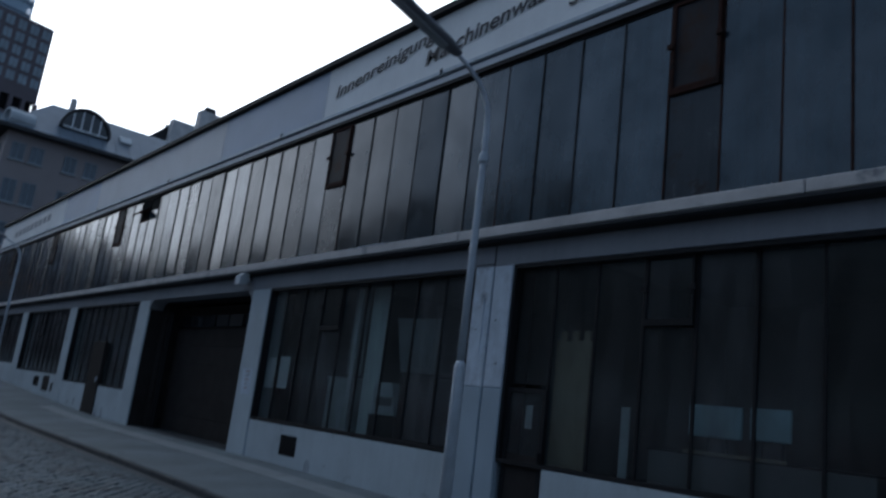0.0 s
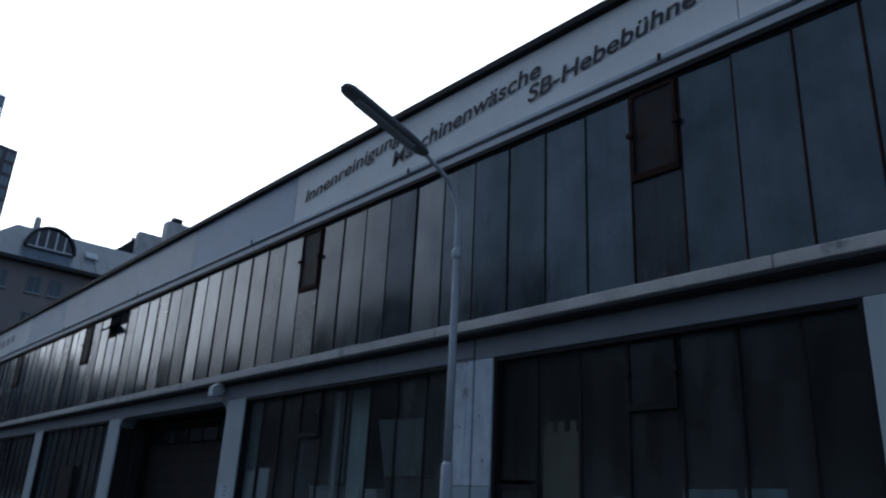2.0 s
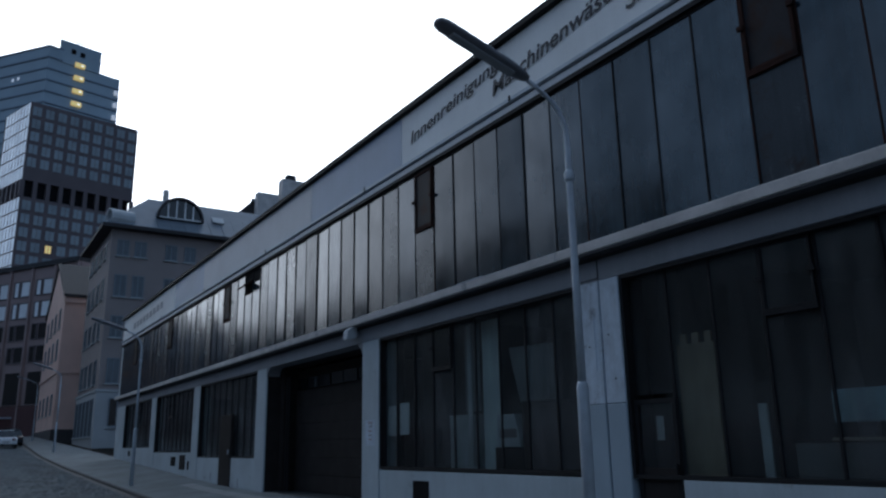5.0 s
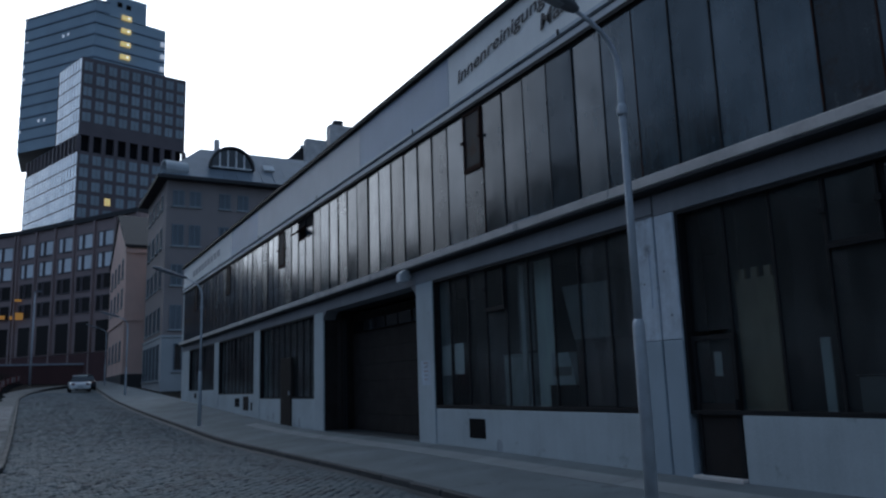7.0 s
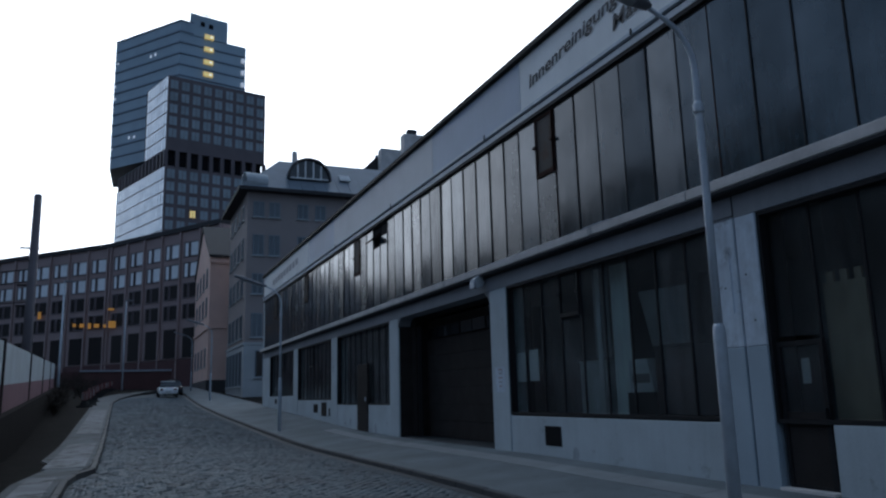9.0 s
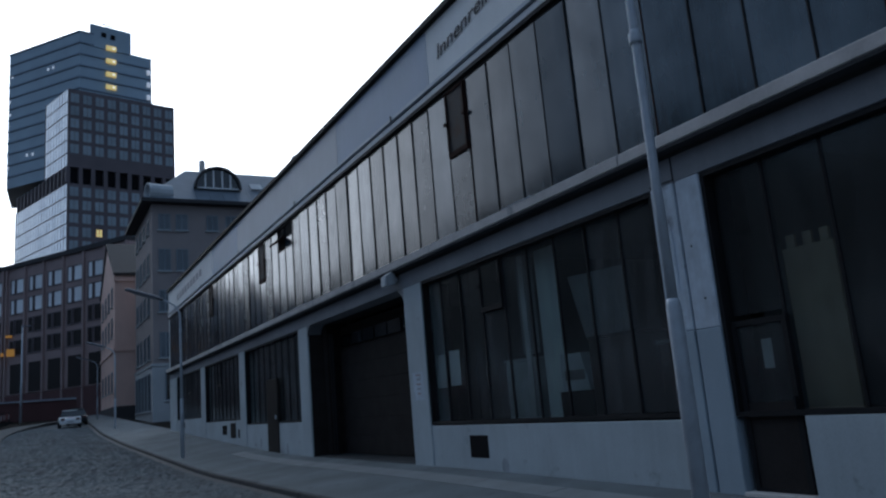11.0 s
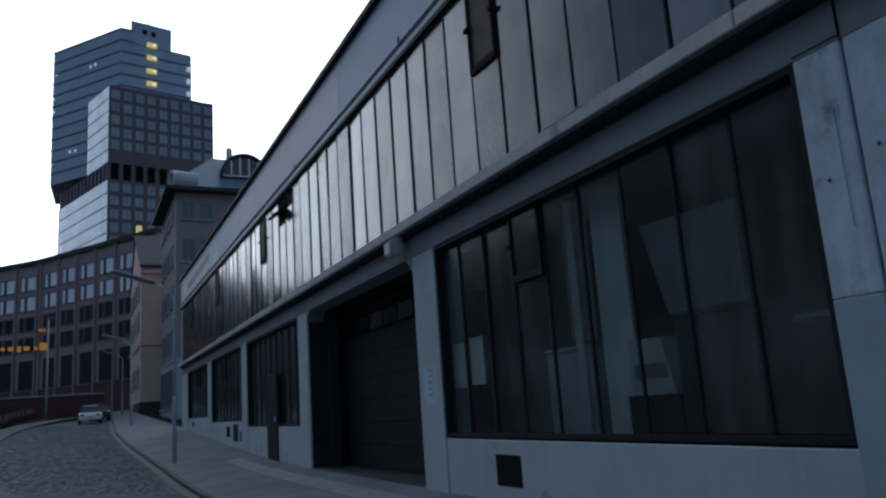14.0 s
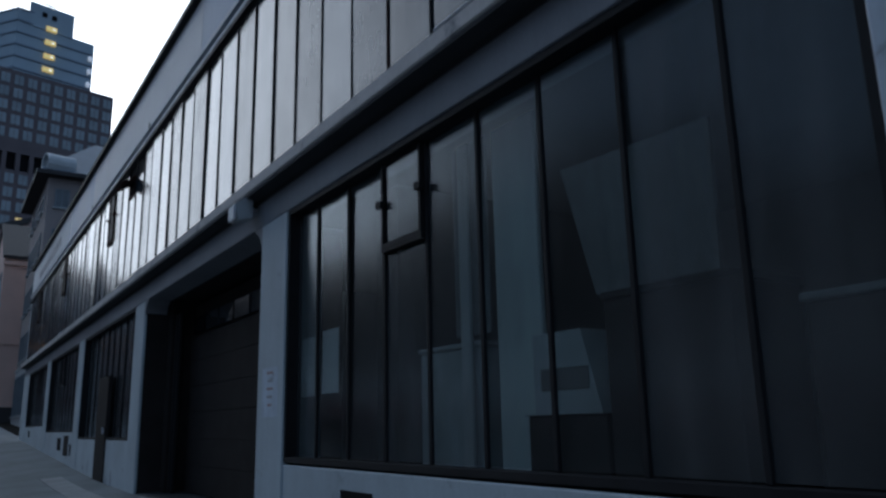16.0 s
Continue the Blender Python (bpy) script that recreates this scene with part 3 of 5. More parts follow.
VENTS = {10: 0, -1: 0, 28: 0, 25: 32, 39: 0, 49: 0}
for k in range(-16, 54):
    y = bar_y(k)
    PITCH = bar_y(k + 1) - y
    coat = M_DUSTY if k in DULL else M_WIRED
    if y + PITCH > END - 0.55 or y < START + 0.05:
        continue
    piece("glazing_bar", bar_rusty if k < 1 or k in (4, 10) else bar_up, ribbon_window, pose(X0 + 0.004, y, z0))
    tilt = pose(X0 + 0.004, y + PITCH / 2, z0, 0, rnd.gauss(0, 0.12), rnd.gauss(0, 0.8))
    if k == 25:
        # Black plate stands in for the dark behind the open vent.
        part("vent_opening", boxed(X0 + 0.03, X0 + 0.1, y + 0.03, y + PITCH - 0.03, 6.95, z1), M_DARK, ribbon_window)
        piece("pane", pane_mesh(PITCH, 6.92 - z0, M_WIRED), ribbon_window, tilt)
        part("glazing_bar", boxed(X0 - 0.02, X0 + 0.02, y + 0.03, y + PITCH - 0.03, 6.92, 6.97), M_RUST, ribbon_window)
        sash(ribbon_window, y + 0.05, y + PITCH - 0.05, 6.95, z1 - 0.02, X0 - 0.02, 58)
    elif k == 24:
        piece("pane", pane_mesh(PITCH, 7.25 - z0, M_WIRED), ribbon_window, tilt)
        part("vent_opening", boxed(X0 + 0.02, X0 + 0.06, y + 0.03, y + PITCH - 0.03, 7.25, z1), M_DARK, ribbon_window)
    elif k in VENTS:
        piece("pane", pane_mesh(PITCH, VENT_SPLIT - z0, M_RUSTGLASS if k == -1 else coat), ribbon_window, tilt)
        part("glazing_bar", boxed(X0 - 0.05, X0 + 0.01, y + 0.03, y + PITCH - 0.03, VENT_SPLIT, VENT_SPLIT + 0.05), M_RUST, ribbon_window)
        sash(ribbon_window, y + 0.03, y + PITCH - 0.03, VENT_SPLIT + 0.055, z1 - 0.01, X0 - 0.02, -VENTS[k])
    else:
        piece("pane", PANES[round(PITCH, 4), coat.name], ribbon_window, tilt)

# ground-floor glazing
def glazed_bay(name, y0, y1, zb, n, vent=None, split=3.0, skip=0, shift=0.0, pitch=None):
    win = part("window", frame_mesh(X0 + 0.024, X0 + 0.2, y0 + 0.002, y1 - 0.002, zb + 0.003, Z_TOP - 0.003, 0.06), M_STEEL, factory, "tall steel-framed glazing with dirty glass")
    p = pitch or (y1 - y0 - 0.12) / n
    end = y1 - y0 - 0.12 - p * (n - 1) - shift
    a, b = zb + 0.065, Z_TOP - 0.065
    bar, whole, low = bar_mesh(b - a, 0.045, 0.025), pane_mesh(p, b - a, M_GLASS), pane_mesh(p, split - a, M_GLASS)
    first, last = (pane_mesh(p + shift, b - a, M_GLASS), pane_mesh(end, b - a, M_GLASS)) if shift else (whole, whole)
    for k in range(n):
        y = y0 + 0.06 + p * k + (shift if k else 0)
        if k:
            piece("glazing_bar", bar, win, pose(X0 + 0.158, y, a))
        tilt = pose(X0 + 0.16, y + p / 2, a, 0, rnd.gauss(0, 0.15), rnd.gauss(0, 0.3))
        if k == vent:
            piece("pane", low, win, tilt)
            part("glazing_bar", boxed(X0 + 0.09, X0 + 0.16, y + 0.026, y + p - 0.026, split, split + 0.05), M_STEEL, win)
            sash(win, y + 0.03, y + p - 0.03, split + 0.055, b - 0.005, X0 + 0.12, 0, M_STEEL, M_GLASS, 0.034)
        elif k < n - skip:
            if k == 0:
                tilt = Matrix.Translation((0, shift / 2, 0)) @ tilt
            elif k == n - 1:
                tilt = Matrix.Translation((0, (end - p) / 2, 0)) @ tilt
            piece("pane", first if k == 0 else last if k == n - 1 else whole, win, tilt)
    return win
def plinth(y0, y1, zt, label=""):
    return part("plinth", boxed(X0 + 0.02, X0 + 0.32, y0 + 0.002, y1 - 0.002, rise(y0) - 0.4, zt, 0.012), M_PAINT, factory, label)
part("sill", boxed(X0 + 0.07, X0 + 0.1, BAYS["hall"][0] + 0.004, BAYS["hall"][1] - 0.004, 0.888, 0.911, 0.005), M_STEEL, factory)
glazed_bay("hall", *BAYS["hall"], PLINTH["hall"] + 0.0, 9, 5, shift=0.01, pitch=0.822)
shop = glazed_bay("shop", 3.15, 8.78, PLINTH["shop"], 7, 3, 3.0, 1, shift=-0.125, pitch=0.81)
glazed_bay("door", *BAYS["door"], PLINTH["door"], 9, None)
glazed_bay("store", *BAYS["store"], PLINTH["store"], 9, 5, 2.9)
glazed_bay("last", *BAYS["last"], PLINTH["last"], 9, 4, 2.9)
glazed_bay("side", *BAYS["side"], PLINTH["side"], 9, None)
plinth(*BAYS["hall"], 0.885, "white painted plinth")
plinth(3.15, 7.83, 0.90, "white painted plinth")
plinth(BAYS["door"][0], 28.55, 1.10)
plinth(30.0, BAYS["door"][1], 1.10)
plinth(*BAYS["store"], 1.30)
plinth(*BAYS["last"], 1.55)
plinth(*BAYS["side"], 0.9)
# Openings are thin black plates; the dark inside them is only colour.
part("plinth_opening", boxed(X0 + 0.012, X0 + 0.03, 14.70, 15.38, 0.27, 0.69), M_DARK, factory, "black plate for the square opening in the plinth")
for a, b, c, d in ((36.6, 37.5, 0.72, 1.12), (47.0, 47.6, 1.12, 1.4)):
    part("plinth_opening", boxed(X0 + 0.012, X0 + 0.03, a, b, c, d), M_DARK, factory)
part("meter_box", boxed(X0 + 0.003, X0 + 0.03, 34.95, 35.9, 0.58, 1.2, 0.006), M_GATE, factory, "dark steel meter box")
part("meter_box", boxed(X0 + 0.003, X0 + 0.03, 34.3, 34.55, 0.6, 0.95, 0.006), M_GATE, factory)
# narrow steel door in the door bay
far_door = part("door", boxed(X0 - 0.01, X0 + 0.09, 28.6, 29.95, rise(29) - 0.02, 2.66, 0.01), M_GATE, factory, "narrow dark steel door")
part("door_handle", boxed(X0 - 0.05, X0 - 0.012, 28.75, 28.8, 1.25, 1.4, 0.005), M_GALV, far_door)
# glazed door of the shop
d0, d1 = 7.9, 8.70
shop_door = part("door", frame_mesh(X0 + 0.08, X0 + 0.15, d0, d1, 0.0, 2.05, 0.07), M_STEEL, factory, "black steel door with a dusty glass upper half")
part("door_panel", boxed(X0 + 0.10, X0 + 0.13, d0 + 0.07, d1 - 0.07, 0.07, 1.06), M_GATE, shop_door, "dark lower door panel")
part("pane", boxed(X0 + 0.11, X0 + 0.116, d0 + 0.07, d1 - 0.07, 1.065, 1.98), M_GLASS, shop_door)
part("door_handle", boxed(X0 + 0.03, X0 + 0.078, d0 + 0.02, d0 + 0.05, 0.98, 1.12, 0.006), M_STEEL, shop_door)
part("notice", boxed(X0 + 0.12, X0 + 0.124, d0 + 0.28, d0 + 0.42, 1.45, 1.80), M_PAPER, shop_door, "torn white notice")
part("pane", boxed(X0 + 0.145, X0 + 0.151, d0 + 0.05, d1 - 0.02, 2.12, Z_TOP - 0.07), M_GLASS, shop)
# Added sheet hides the daylit pillar jamb seen through the door glass.
part("jamb_lining", boxed(X0 + 0.205, X0 + 0.53, 8.752, 8.776, 0.002, Z_TOP - 0.01, 0.003), M_GATE, factory, "dark sheet added over the pillar jamb beside the shop door")
part("threshold", boxed(X0 - 0.05, X0 + 0.3, 7.85, 8.775, -0.1, 0.03, 0.01), M_LEDGE, factory)

# gateway recess and gate
g0, g1 = BAYS["gate"]
GX = X0 + 0.92
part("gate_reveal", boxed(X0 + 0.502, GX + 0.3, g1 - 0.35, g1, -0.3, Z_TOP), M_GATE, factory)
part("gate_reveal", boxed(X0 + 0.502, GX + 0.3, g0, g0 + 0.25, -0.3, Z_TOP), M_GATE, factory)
# Thin dark sheet added over the pillar's reveal face.
part("gate_reveal", boxed(X0 + 0.05, X0 + 0.499, g1 - 0.014, g1 - 0.002, -0.3, Z_TOP - 0.004), M_GATE, factory, "dark sheet added over the gateway side")
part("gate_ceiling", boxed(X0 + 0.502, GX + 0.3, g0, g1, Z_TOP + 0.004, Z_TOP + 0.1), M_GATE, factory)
# Gateway floor uses the same dark colour to keep the recess dark.
part("gate_floor", boxed(X0 + 0.06, GX + 0.3, g0 + 0.003, g1 - 0.003, -0.3, 0.075), M_DAMPSHADE, factory)
gate = part("gate", boxed(GX + 0.05, GX + 0.1, g0 + 0.26, g1 - 0.36, 0.08, 3.9), M_GATE, factory, "dark sectional gate with a row of small panes")
leaf = mesh_of("gate_section", boxed(-0.03, 0.045, g0 + 0.3, g1 - 0.45, 0.003, 0.517, 0.004), M_GATE)
for k in range(6):
    piece("gate_section", leaf, gate, pose(GX, 0, 0.09 + 0.52 * k))
n = 7
w = (g1 - 0.75 - g0) / n
lite = mesh_of("gate_pane", boxed(-0.02, 0.02, -w / 2 + 0.06, w / 2 - 0.06, 0.05, 0.40), M_PANE)
for k in range(n):
    piece("gate_pane", lite, gate, pose(GX, g0 + 0.3 + w * (k + 0.5), 3.22, 0, rnd.gauss(0, 1.0), rnd.gauss(0, 1.5)))
for y in (g1 - 0.42, g1 - 0.62):
    part("gate_post", boxed(GX - 0.35, GX - 0.28, y - 0.05, y + 0.05, 0.08, 3.7, 0.01), M_STEEL, gate)
part("gate_handle", boxed(GX - 0.07, GX - 0.032, g0 + 0.4, g0 + 0.52, 1.1, 1.14, 0.006), M_GALV, gate, "bright steel handle")

for k, (w, m) in enumerate(((0.30, M_PINKBAR), (0.22, M_FAINT), (0.30, M_PINKBAR), (0.26, M_FAINT), (0.2, M_PINKBAR))):
    part("notice_bar", boxed(X0 - 0.0035, X0 - 0.002, 17.42 - w * 0.36, 17.42 + w * 0.36, 1.98 - 0.10 * k, 2.01 - 0.10 * k), m, factory)
part("patch", boxed(X0 - 0.0012, X0 + 0.004, 17.15, 17.7, 1.45, 2.06), M_FLAKE, factory, "pale painted notice patch")
bolt = mesh_of("anchor_bolt", boxed(-0.014, 0.0, -0.013, 0.013, -0.013, 0.013, 0.004), M_SHADEBOLT)
for y, z in ((9.5, 2.95), (9.05, 3.1), (8.95, 2.4)):
    piece("anchor_bolt", bolt, factory, pose(X0 - 0.004, y, z))
for y in (12.2, 24.6, 37.0):
    part("ledge_flashing", boxed(X0 - 0.226, X0 + 0.0, y, y + 0.9, Z_LEDGE1 + 0.001, Z_LEDGE1 + 0.012), M_GALV, factory, "bent strip of metal flashing")
for y in (5.4, 11.2, 17.6, 25.3, 33.0, 41.0):
    part("banner_clip", boxed(X0 - 0.11, X0 - 0.095, y, y + 0.05, Z_SIGN0 - 0.1, Z_SIGN0 + 0.02), M_STEEL, factory)

scar = random.Random(5)
for k in range(9):
    y = scar.choice((scar.uniform(9.8, 16.8), scar.uniform(3.4, 7.7), scar.uniform(26.2, 28.4), scar.uniform(30.2, 33.0)))
    zt = 0.88 if y < 17 else 1.09
    w, h = scar.uniform(0.03, 0.16), scar.uniform(0.04, 0.22)
    z = rise(y) + scar.uniform(0.02, 0.25)
    bm = bmesh.new()
    prism(bm, [(y + w * math.cos(a) * scar.uniform(0.82, 1.0), min(z + h * math.sin(a) * scar.uniform(0.82, 1.0), zt - 0.02)) for a in [2 * math.pi * q / 16 for q in range(16)]], 0, X0 + 0.0185, X0 + 0.024)
    part("plaster_scar", bm, M_SCAR, factory)

# security lamp over the gate
cam_box = thing("wall_lamp", pose(X0, 18.15, 4.28), "small white floodlight under the ledge by the gate", "lamp")
bm = bmesh.new()
prism(bm, [(X0 - 0.34, 4.34), (X0 - 0.20, 4.44), (X0 - 0.10, 4.40), (X0 - 0.10, 4.16), (X0 - 0.30, 4.10)], 1, 18.0, 18.3)
part("housing", bm, M_PALE, cam_box)
part("lens", boxed(X0 - 0.36, X0 - 0.33, 18.03, 18.27, 4.12, 4.32), M_GALV, cam_box)
part("bracket", boxed(X0 - 0.1, X0 + 0.004, 18.1, 18.2, 4.24, 4.32), M_GALV, cam_box)

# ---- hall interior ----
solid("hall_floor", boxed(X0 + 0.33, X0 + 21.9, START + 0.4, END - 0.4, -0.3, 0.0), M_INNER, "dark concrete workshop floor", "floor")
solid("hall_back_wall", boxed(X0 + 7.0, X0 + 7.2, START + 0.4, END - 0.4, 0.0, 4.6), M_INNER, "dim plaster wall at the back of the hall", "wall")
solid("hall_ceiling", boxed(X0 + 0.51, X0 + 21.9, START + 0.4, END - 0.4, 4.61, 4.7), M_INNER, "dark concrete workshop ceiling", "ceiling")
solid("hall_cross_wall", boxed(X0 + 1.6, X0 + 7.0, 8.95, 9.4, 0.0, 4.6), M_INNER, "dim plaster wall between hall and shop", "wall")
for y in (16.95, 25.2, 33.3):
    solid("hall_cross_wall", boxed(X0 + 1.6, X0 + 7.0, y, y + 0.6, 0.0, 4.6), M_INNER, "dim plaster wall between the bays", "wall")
for y0, y1, z0, z1 in ((16.42, 16.84, 1.66, 2.36), (15.8, 16.24, 1.68, 2.40)):
    tagged(part("paper_sheet", boxed(X0 + 0.18, X0 + 0.184, y0, y1, z0, z1), M_PAPER, None), "plain white paper taped inside the glass", "paper", "papers in the window")
tagged(part("door_curtain", boxed(X0 + 0.20, X0 + 0.24, 7.22, 7.88, 0.92, 2.80), M_BEIGE, None), "beige cloth hung behind the shop glass", "curtain")
for k in range(3):
    tagged(part("curtain_tab", boxed(X0 + 0.20, X0 + 0.24, 7.26 + k * 0.22, 7.37 + k * 0.22, 2.803, 2.95), M_BEIGE, None), "beige hanging tab of the shop curtain", "curtain", "curtain tabs")
# Pale shapes in the shop glass, built as panels on an added counter.
counter = thing("shop_counter", pose(X0 + 0.5, 5.0, 0), "dark counter added under the pale panels, with a pale front edge", "counter")
part("body", boxed(X0 + 0.26, X0 + 0.75, 3.4, 6.2, 0.002, 1.38, 0.01), M_INNER, counter)
part("edge_strip", boxed(X0 + 0.235, X0 + 0.258, 4.35, 5.68, 1.40, 1.445, 0.004), M_BEIGE, counter, "pale beige edge strip")
part("worktop", boxed(X0 + 0.26, X0 + 0.78, 3.38, 6.22, 1.383, 1.41, 0.006), M_GATE, counter)
def display_panel(y0, y1, z0, z1):
    p = thing("display_panel", pose(X0 + 0.35, (y0 + y1) / 2, 1.41), "pale blue-grey panel on a dark stand on the counter", "panel", "panels on the shop counter")
    part("stand", boxed(X0 + 0.32, X0 + 0.42, (y0 + y1) / 2 - 0.12, (y0 + y1) / 2 + 0.12, 1.412, z0 + 0.02, 0.01), M_DARK, p)
    part("panel", boxed(X0 + 0.27, X0 + 0.31, y0, y1, z0, z1, 0.012), M_BOARD, p)
display_panel(4.92, 5.64, 1.62, 2.01)
display_panel(4.32, 4.82, 1.64, 2.02)
tagged(part("upright_board", boxed(X0 + 0.27, X0 + 0.3, 6.54, 6.68, 0.002, 1.9, 0.006), M_CRATE, None), "narrow grey upright board behind the shop glass", "board")

tagged(part("tall_panel", boxed(X0 + 0.55, X0 + 0.60, 12.76, 13.36, 0.002, 3.95, 0.01), M_GREENISH, None), "tall pale green-grey panel standing in the hall", "panel", "panels in the hall")
tagged(part("tall_panel", boxed(X0 + 0.50, X0 + 0.54, 13.70, 13.86, 0.002, 3.95, 0.01), M_PAPER, None), "narrow pale upright board in the hall", "panel", "panels in the hall")
tagged(part("tall_panel", boxed(X0 + 0.545, X0 + 0.57, 13.45, 14.0, 2.1, 3.95, 0.01), M_DULL, None), "dull grey hanging sheet in the hall", "panel", "panels in the hall")
bm = bmesh.new()
prism(bm, [(11.02, 2.23), (12.12, 2.23), (12.44, 3.30), (11.0, 3.25)], 0, X0 + 0.55, X0 + 0.58)
tagged(part("leaning_sheet", bm, M_DULL, None), "large dull grey sheet leaning on top of a dark rack", "sheet")
boxy = thing("storage_box", pose(X0 + 0.7, 12.5, 1.37), "pale box with a dark band on a dark shelf", "box")
bm = bmesh.new()
prism(bm, [(12.08, 1.372), (12.83, 1.372), (12.83, 2.0), (12.27, 2.0)], 0, X0 + 0.50, X0 + 0.85)
part("body", bm, M_CRATE, boxy)
part("band", boxed(X0 + 0.494, X0 + 0.499, 12.2, 12.74, 1.55, 1.72), M_INNER, boxy, "dark printed band")
shelf = thing("shelf_unit", pose(X0 + 0.7, 12.4, 0), "low dark shelf unit in the hall", "shelf")
part("body", boxed(X0 + 0.48, X0 + 0.9, 12.02, 12.9, 0.002, 1.36, 0.01), M_GATE, shelf)
part("top", boxed(X0 + 0.46, X0 + 0.92, 12.0, 12.92, 1.3615, 1.37), M_STEEL, shelf)
def crate(y0, y1, z1, x, m, label):
    c = thing("crate", pose(x + 0.25, (y0 + y1) / 2, 0.0), label, "crate", "crates in the hall")
    part("side", boxed(x, x + 0.5, y0, y1, 0.002, z1, 0.02), m, c)
    part("lid", boxed(x - 0.02, x + 0.52, y0 - 0.02, y1 + 0.02, z1 + 0.002, z1 + 0.05, 0.01), M_CRATE, c)
rack = thing("storage_rack", pose(X0 + 1.0, 11.3, 0), "dark steel storage rack in the hall", "rack")
part("body", boxed(X0 + 0.46, X0 + 1.2, 10.9, 11.97, 0.002, 2.16, 0.01), M_GATE, rack)
part("shelf", boxed(X0 + 0.44, X0 + 1.22, 10.88, 11.98, 2.163, 2.215, 0.006), M_STEEL, rack)
crate(13.62, 14.68, 2.0, X0 + 0.56, M_CRATE, "tall grey crate standing inside the glazing")
crate(9.9, 10.5, 1.95, X0 + 0.56, M_GATE, "dark crate standing inside the glazing")

# ---- street lamps ----
def street_lamp(m):
    lamp = thing("street_lamp", m, "grey steel street lamp with a long hooded head", "street lamp", "street lamps along the kerb")
    bm = bmesh.new()
    turned(bm, [(0.08, -0.55), (0.074, 2.02), (0.07, 2.08), (0.055, 2.12)])
    part("base_shaft", bm, M_GALV, lamp, "thicker painted lower shaft", smooth=True, local=True)
    bm = bmesh.new()
    path = [(0, 0, 2.1), (0, 0, 3.5), (0, 0, 4.9), (0, 0, 5.3), (-0.02, 0, 5.5), (-0.10, 0, 5.68), (-0.24, 0, 5.84), (-0.42, 0, 5.95), (-0.66, 0, 6.06)]
    tube(bm, path, [0.053, 0.05, 0.046, 0.042, 0.038, 0.035, 0.033, 0.031, 0.03], 12)
    part("pole", bm, M_GALV, lamp, smooth=True, local=True)
    bm = bmesh.new()
    turned(bm, [(0.062, 4.75), (0.066, 4.78), (0.066, 4.86), (0.05, 4.9)])
    part("collar", bm, M_GALV, lamp, smooth=True, local=True)
    bm = bmesh.new()
    rings = []
    for s, w, h in ((0.0, 0.06, 0.05), (0.1, 0.10, 0.08), (0.3, 0.12, 0.095), (1.1, 0.13, 0.095), (1.36, 0.125, 0.09), (1.44, 0.10, 0.07), (1.48, 0.05, 0.035)):
        c = Vector((-0.64 - s * 0.955, 0, 6.06 + s * 0.29))
        ring = []
        for k in range(12):
            a = 2 * math.pi * k / 12
            up = math.sin(a) * h
            ring.append(bm.verts.new(c + Vector((up * 0.29, math.cos(a) * w, (up if up > 0 else up * 0.55) * 0.955))))
        rings.append(ring)
    for a, b in zip(rings, rings[1:]):
        for k in range(12):
            bm.faces.new((a[k], a[(k + 1) % 12], b[(k + 1) % 12], b[k]))
    bm.faces.new(rings[0][::-1])
    bm.faces.new(rings[-1])
    head = part("lamp_head", bm, M_LAMP, lamp, "long grey lamp hood", smooth=True, local=True)
    bm = bmesh.new()
    box(bm, -0.5, 0.5, -0.075, 0.075, -0.03, 0.0, 0.012)
    bmesh.ops.transform(bm, matrix=pose(-0.64 - 0.75 * 0.955, 0, 6.06 + 0.75 * 0.29 - 0.05, 0, 16.9, 0), verts=bm.verts)
    part("cover", bm, M_DIFF, head, "cloudy light cover", local=True)
    return lamp
lamp = street_lamp(pose(7.05, 7.35, 0.05))
copy_thing(lamp, pose(6.92, 33.8, rise(33.8) - 0.1))
copy_thing(lamp, pose(7.4, 66.0, rise(66) - 0.1))
copy_thing(lamp, pose(8.0, 92.0, rise(92)))

# ---- houses ----
def wall_window(parent, m, w, h, mullion=True, frame=M_FRAMEB, pane=M_PANE):
    """A window in a wall: frame, pane, sill; local x along the wall, -y outwards."""
    t = 0.09
    bm = frame_mesh(-0.05, 0.06, -w / 2, w / 2, 0, h, t)
    bmesh.ops.rotate(bm, verts=bm.verts, cent=(0, 0, 0), matrix=Matrix.Rotation(radians(-90), 3, "Z"))
    win = new("window", mesh_of("window", bm, frame))
    win.parent = parent
    win.matrix_parent_inverse = world_of(parent).inverted()
    win.matrix_basis = m
    part("pane", boxed(-w / 2 + t, w / 2 - t, -0.02, 0.0, t, h - t), pane, win, local=True)
    if mullion:
        part("mullion", boxed(-0.04, 0.04, -0.05, -0.021, t, h - t), frame, win, local=True)
    part("sill", boxed(-w / 2 - 0.1, w / 2 + 0.1, -0.16, 0.02, -0.1, -0.004, 0.01), M_RENDERL, win, local=True)
    return win

HX, HY, HYE, HTOP = 9.9, 65.0, 76.0, 18.9
grey = thing("grey_house", pose(HX, HY, rise(HY)), "grey rendered corner house with zinc mansard roof and arched dormer", "house")
part("wall", boxed(HX, 34, HY, HYE, 5.9, HTOP), M_RENDER, grey)
part("ground_floor_wall", boxed(HX - 0.08, 34, HY - 0.08, HYE, 0.5, 5.85), M_RENDERL, grey, "paler rendered ground floor")
part("string_course", boxed(HX - 0.15, 34, HY - 0.15, HYE, 5.86, 6.05), M_RENDERL, grey)
bm = bmesh.new()
box(bm, HX - 0.85, 34, HY - 0.85, HYE + 0.4, HTOP, HTOP + 0.3)
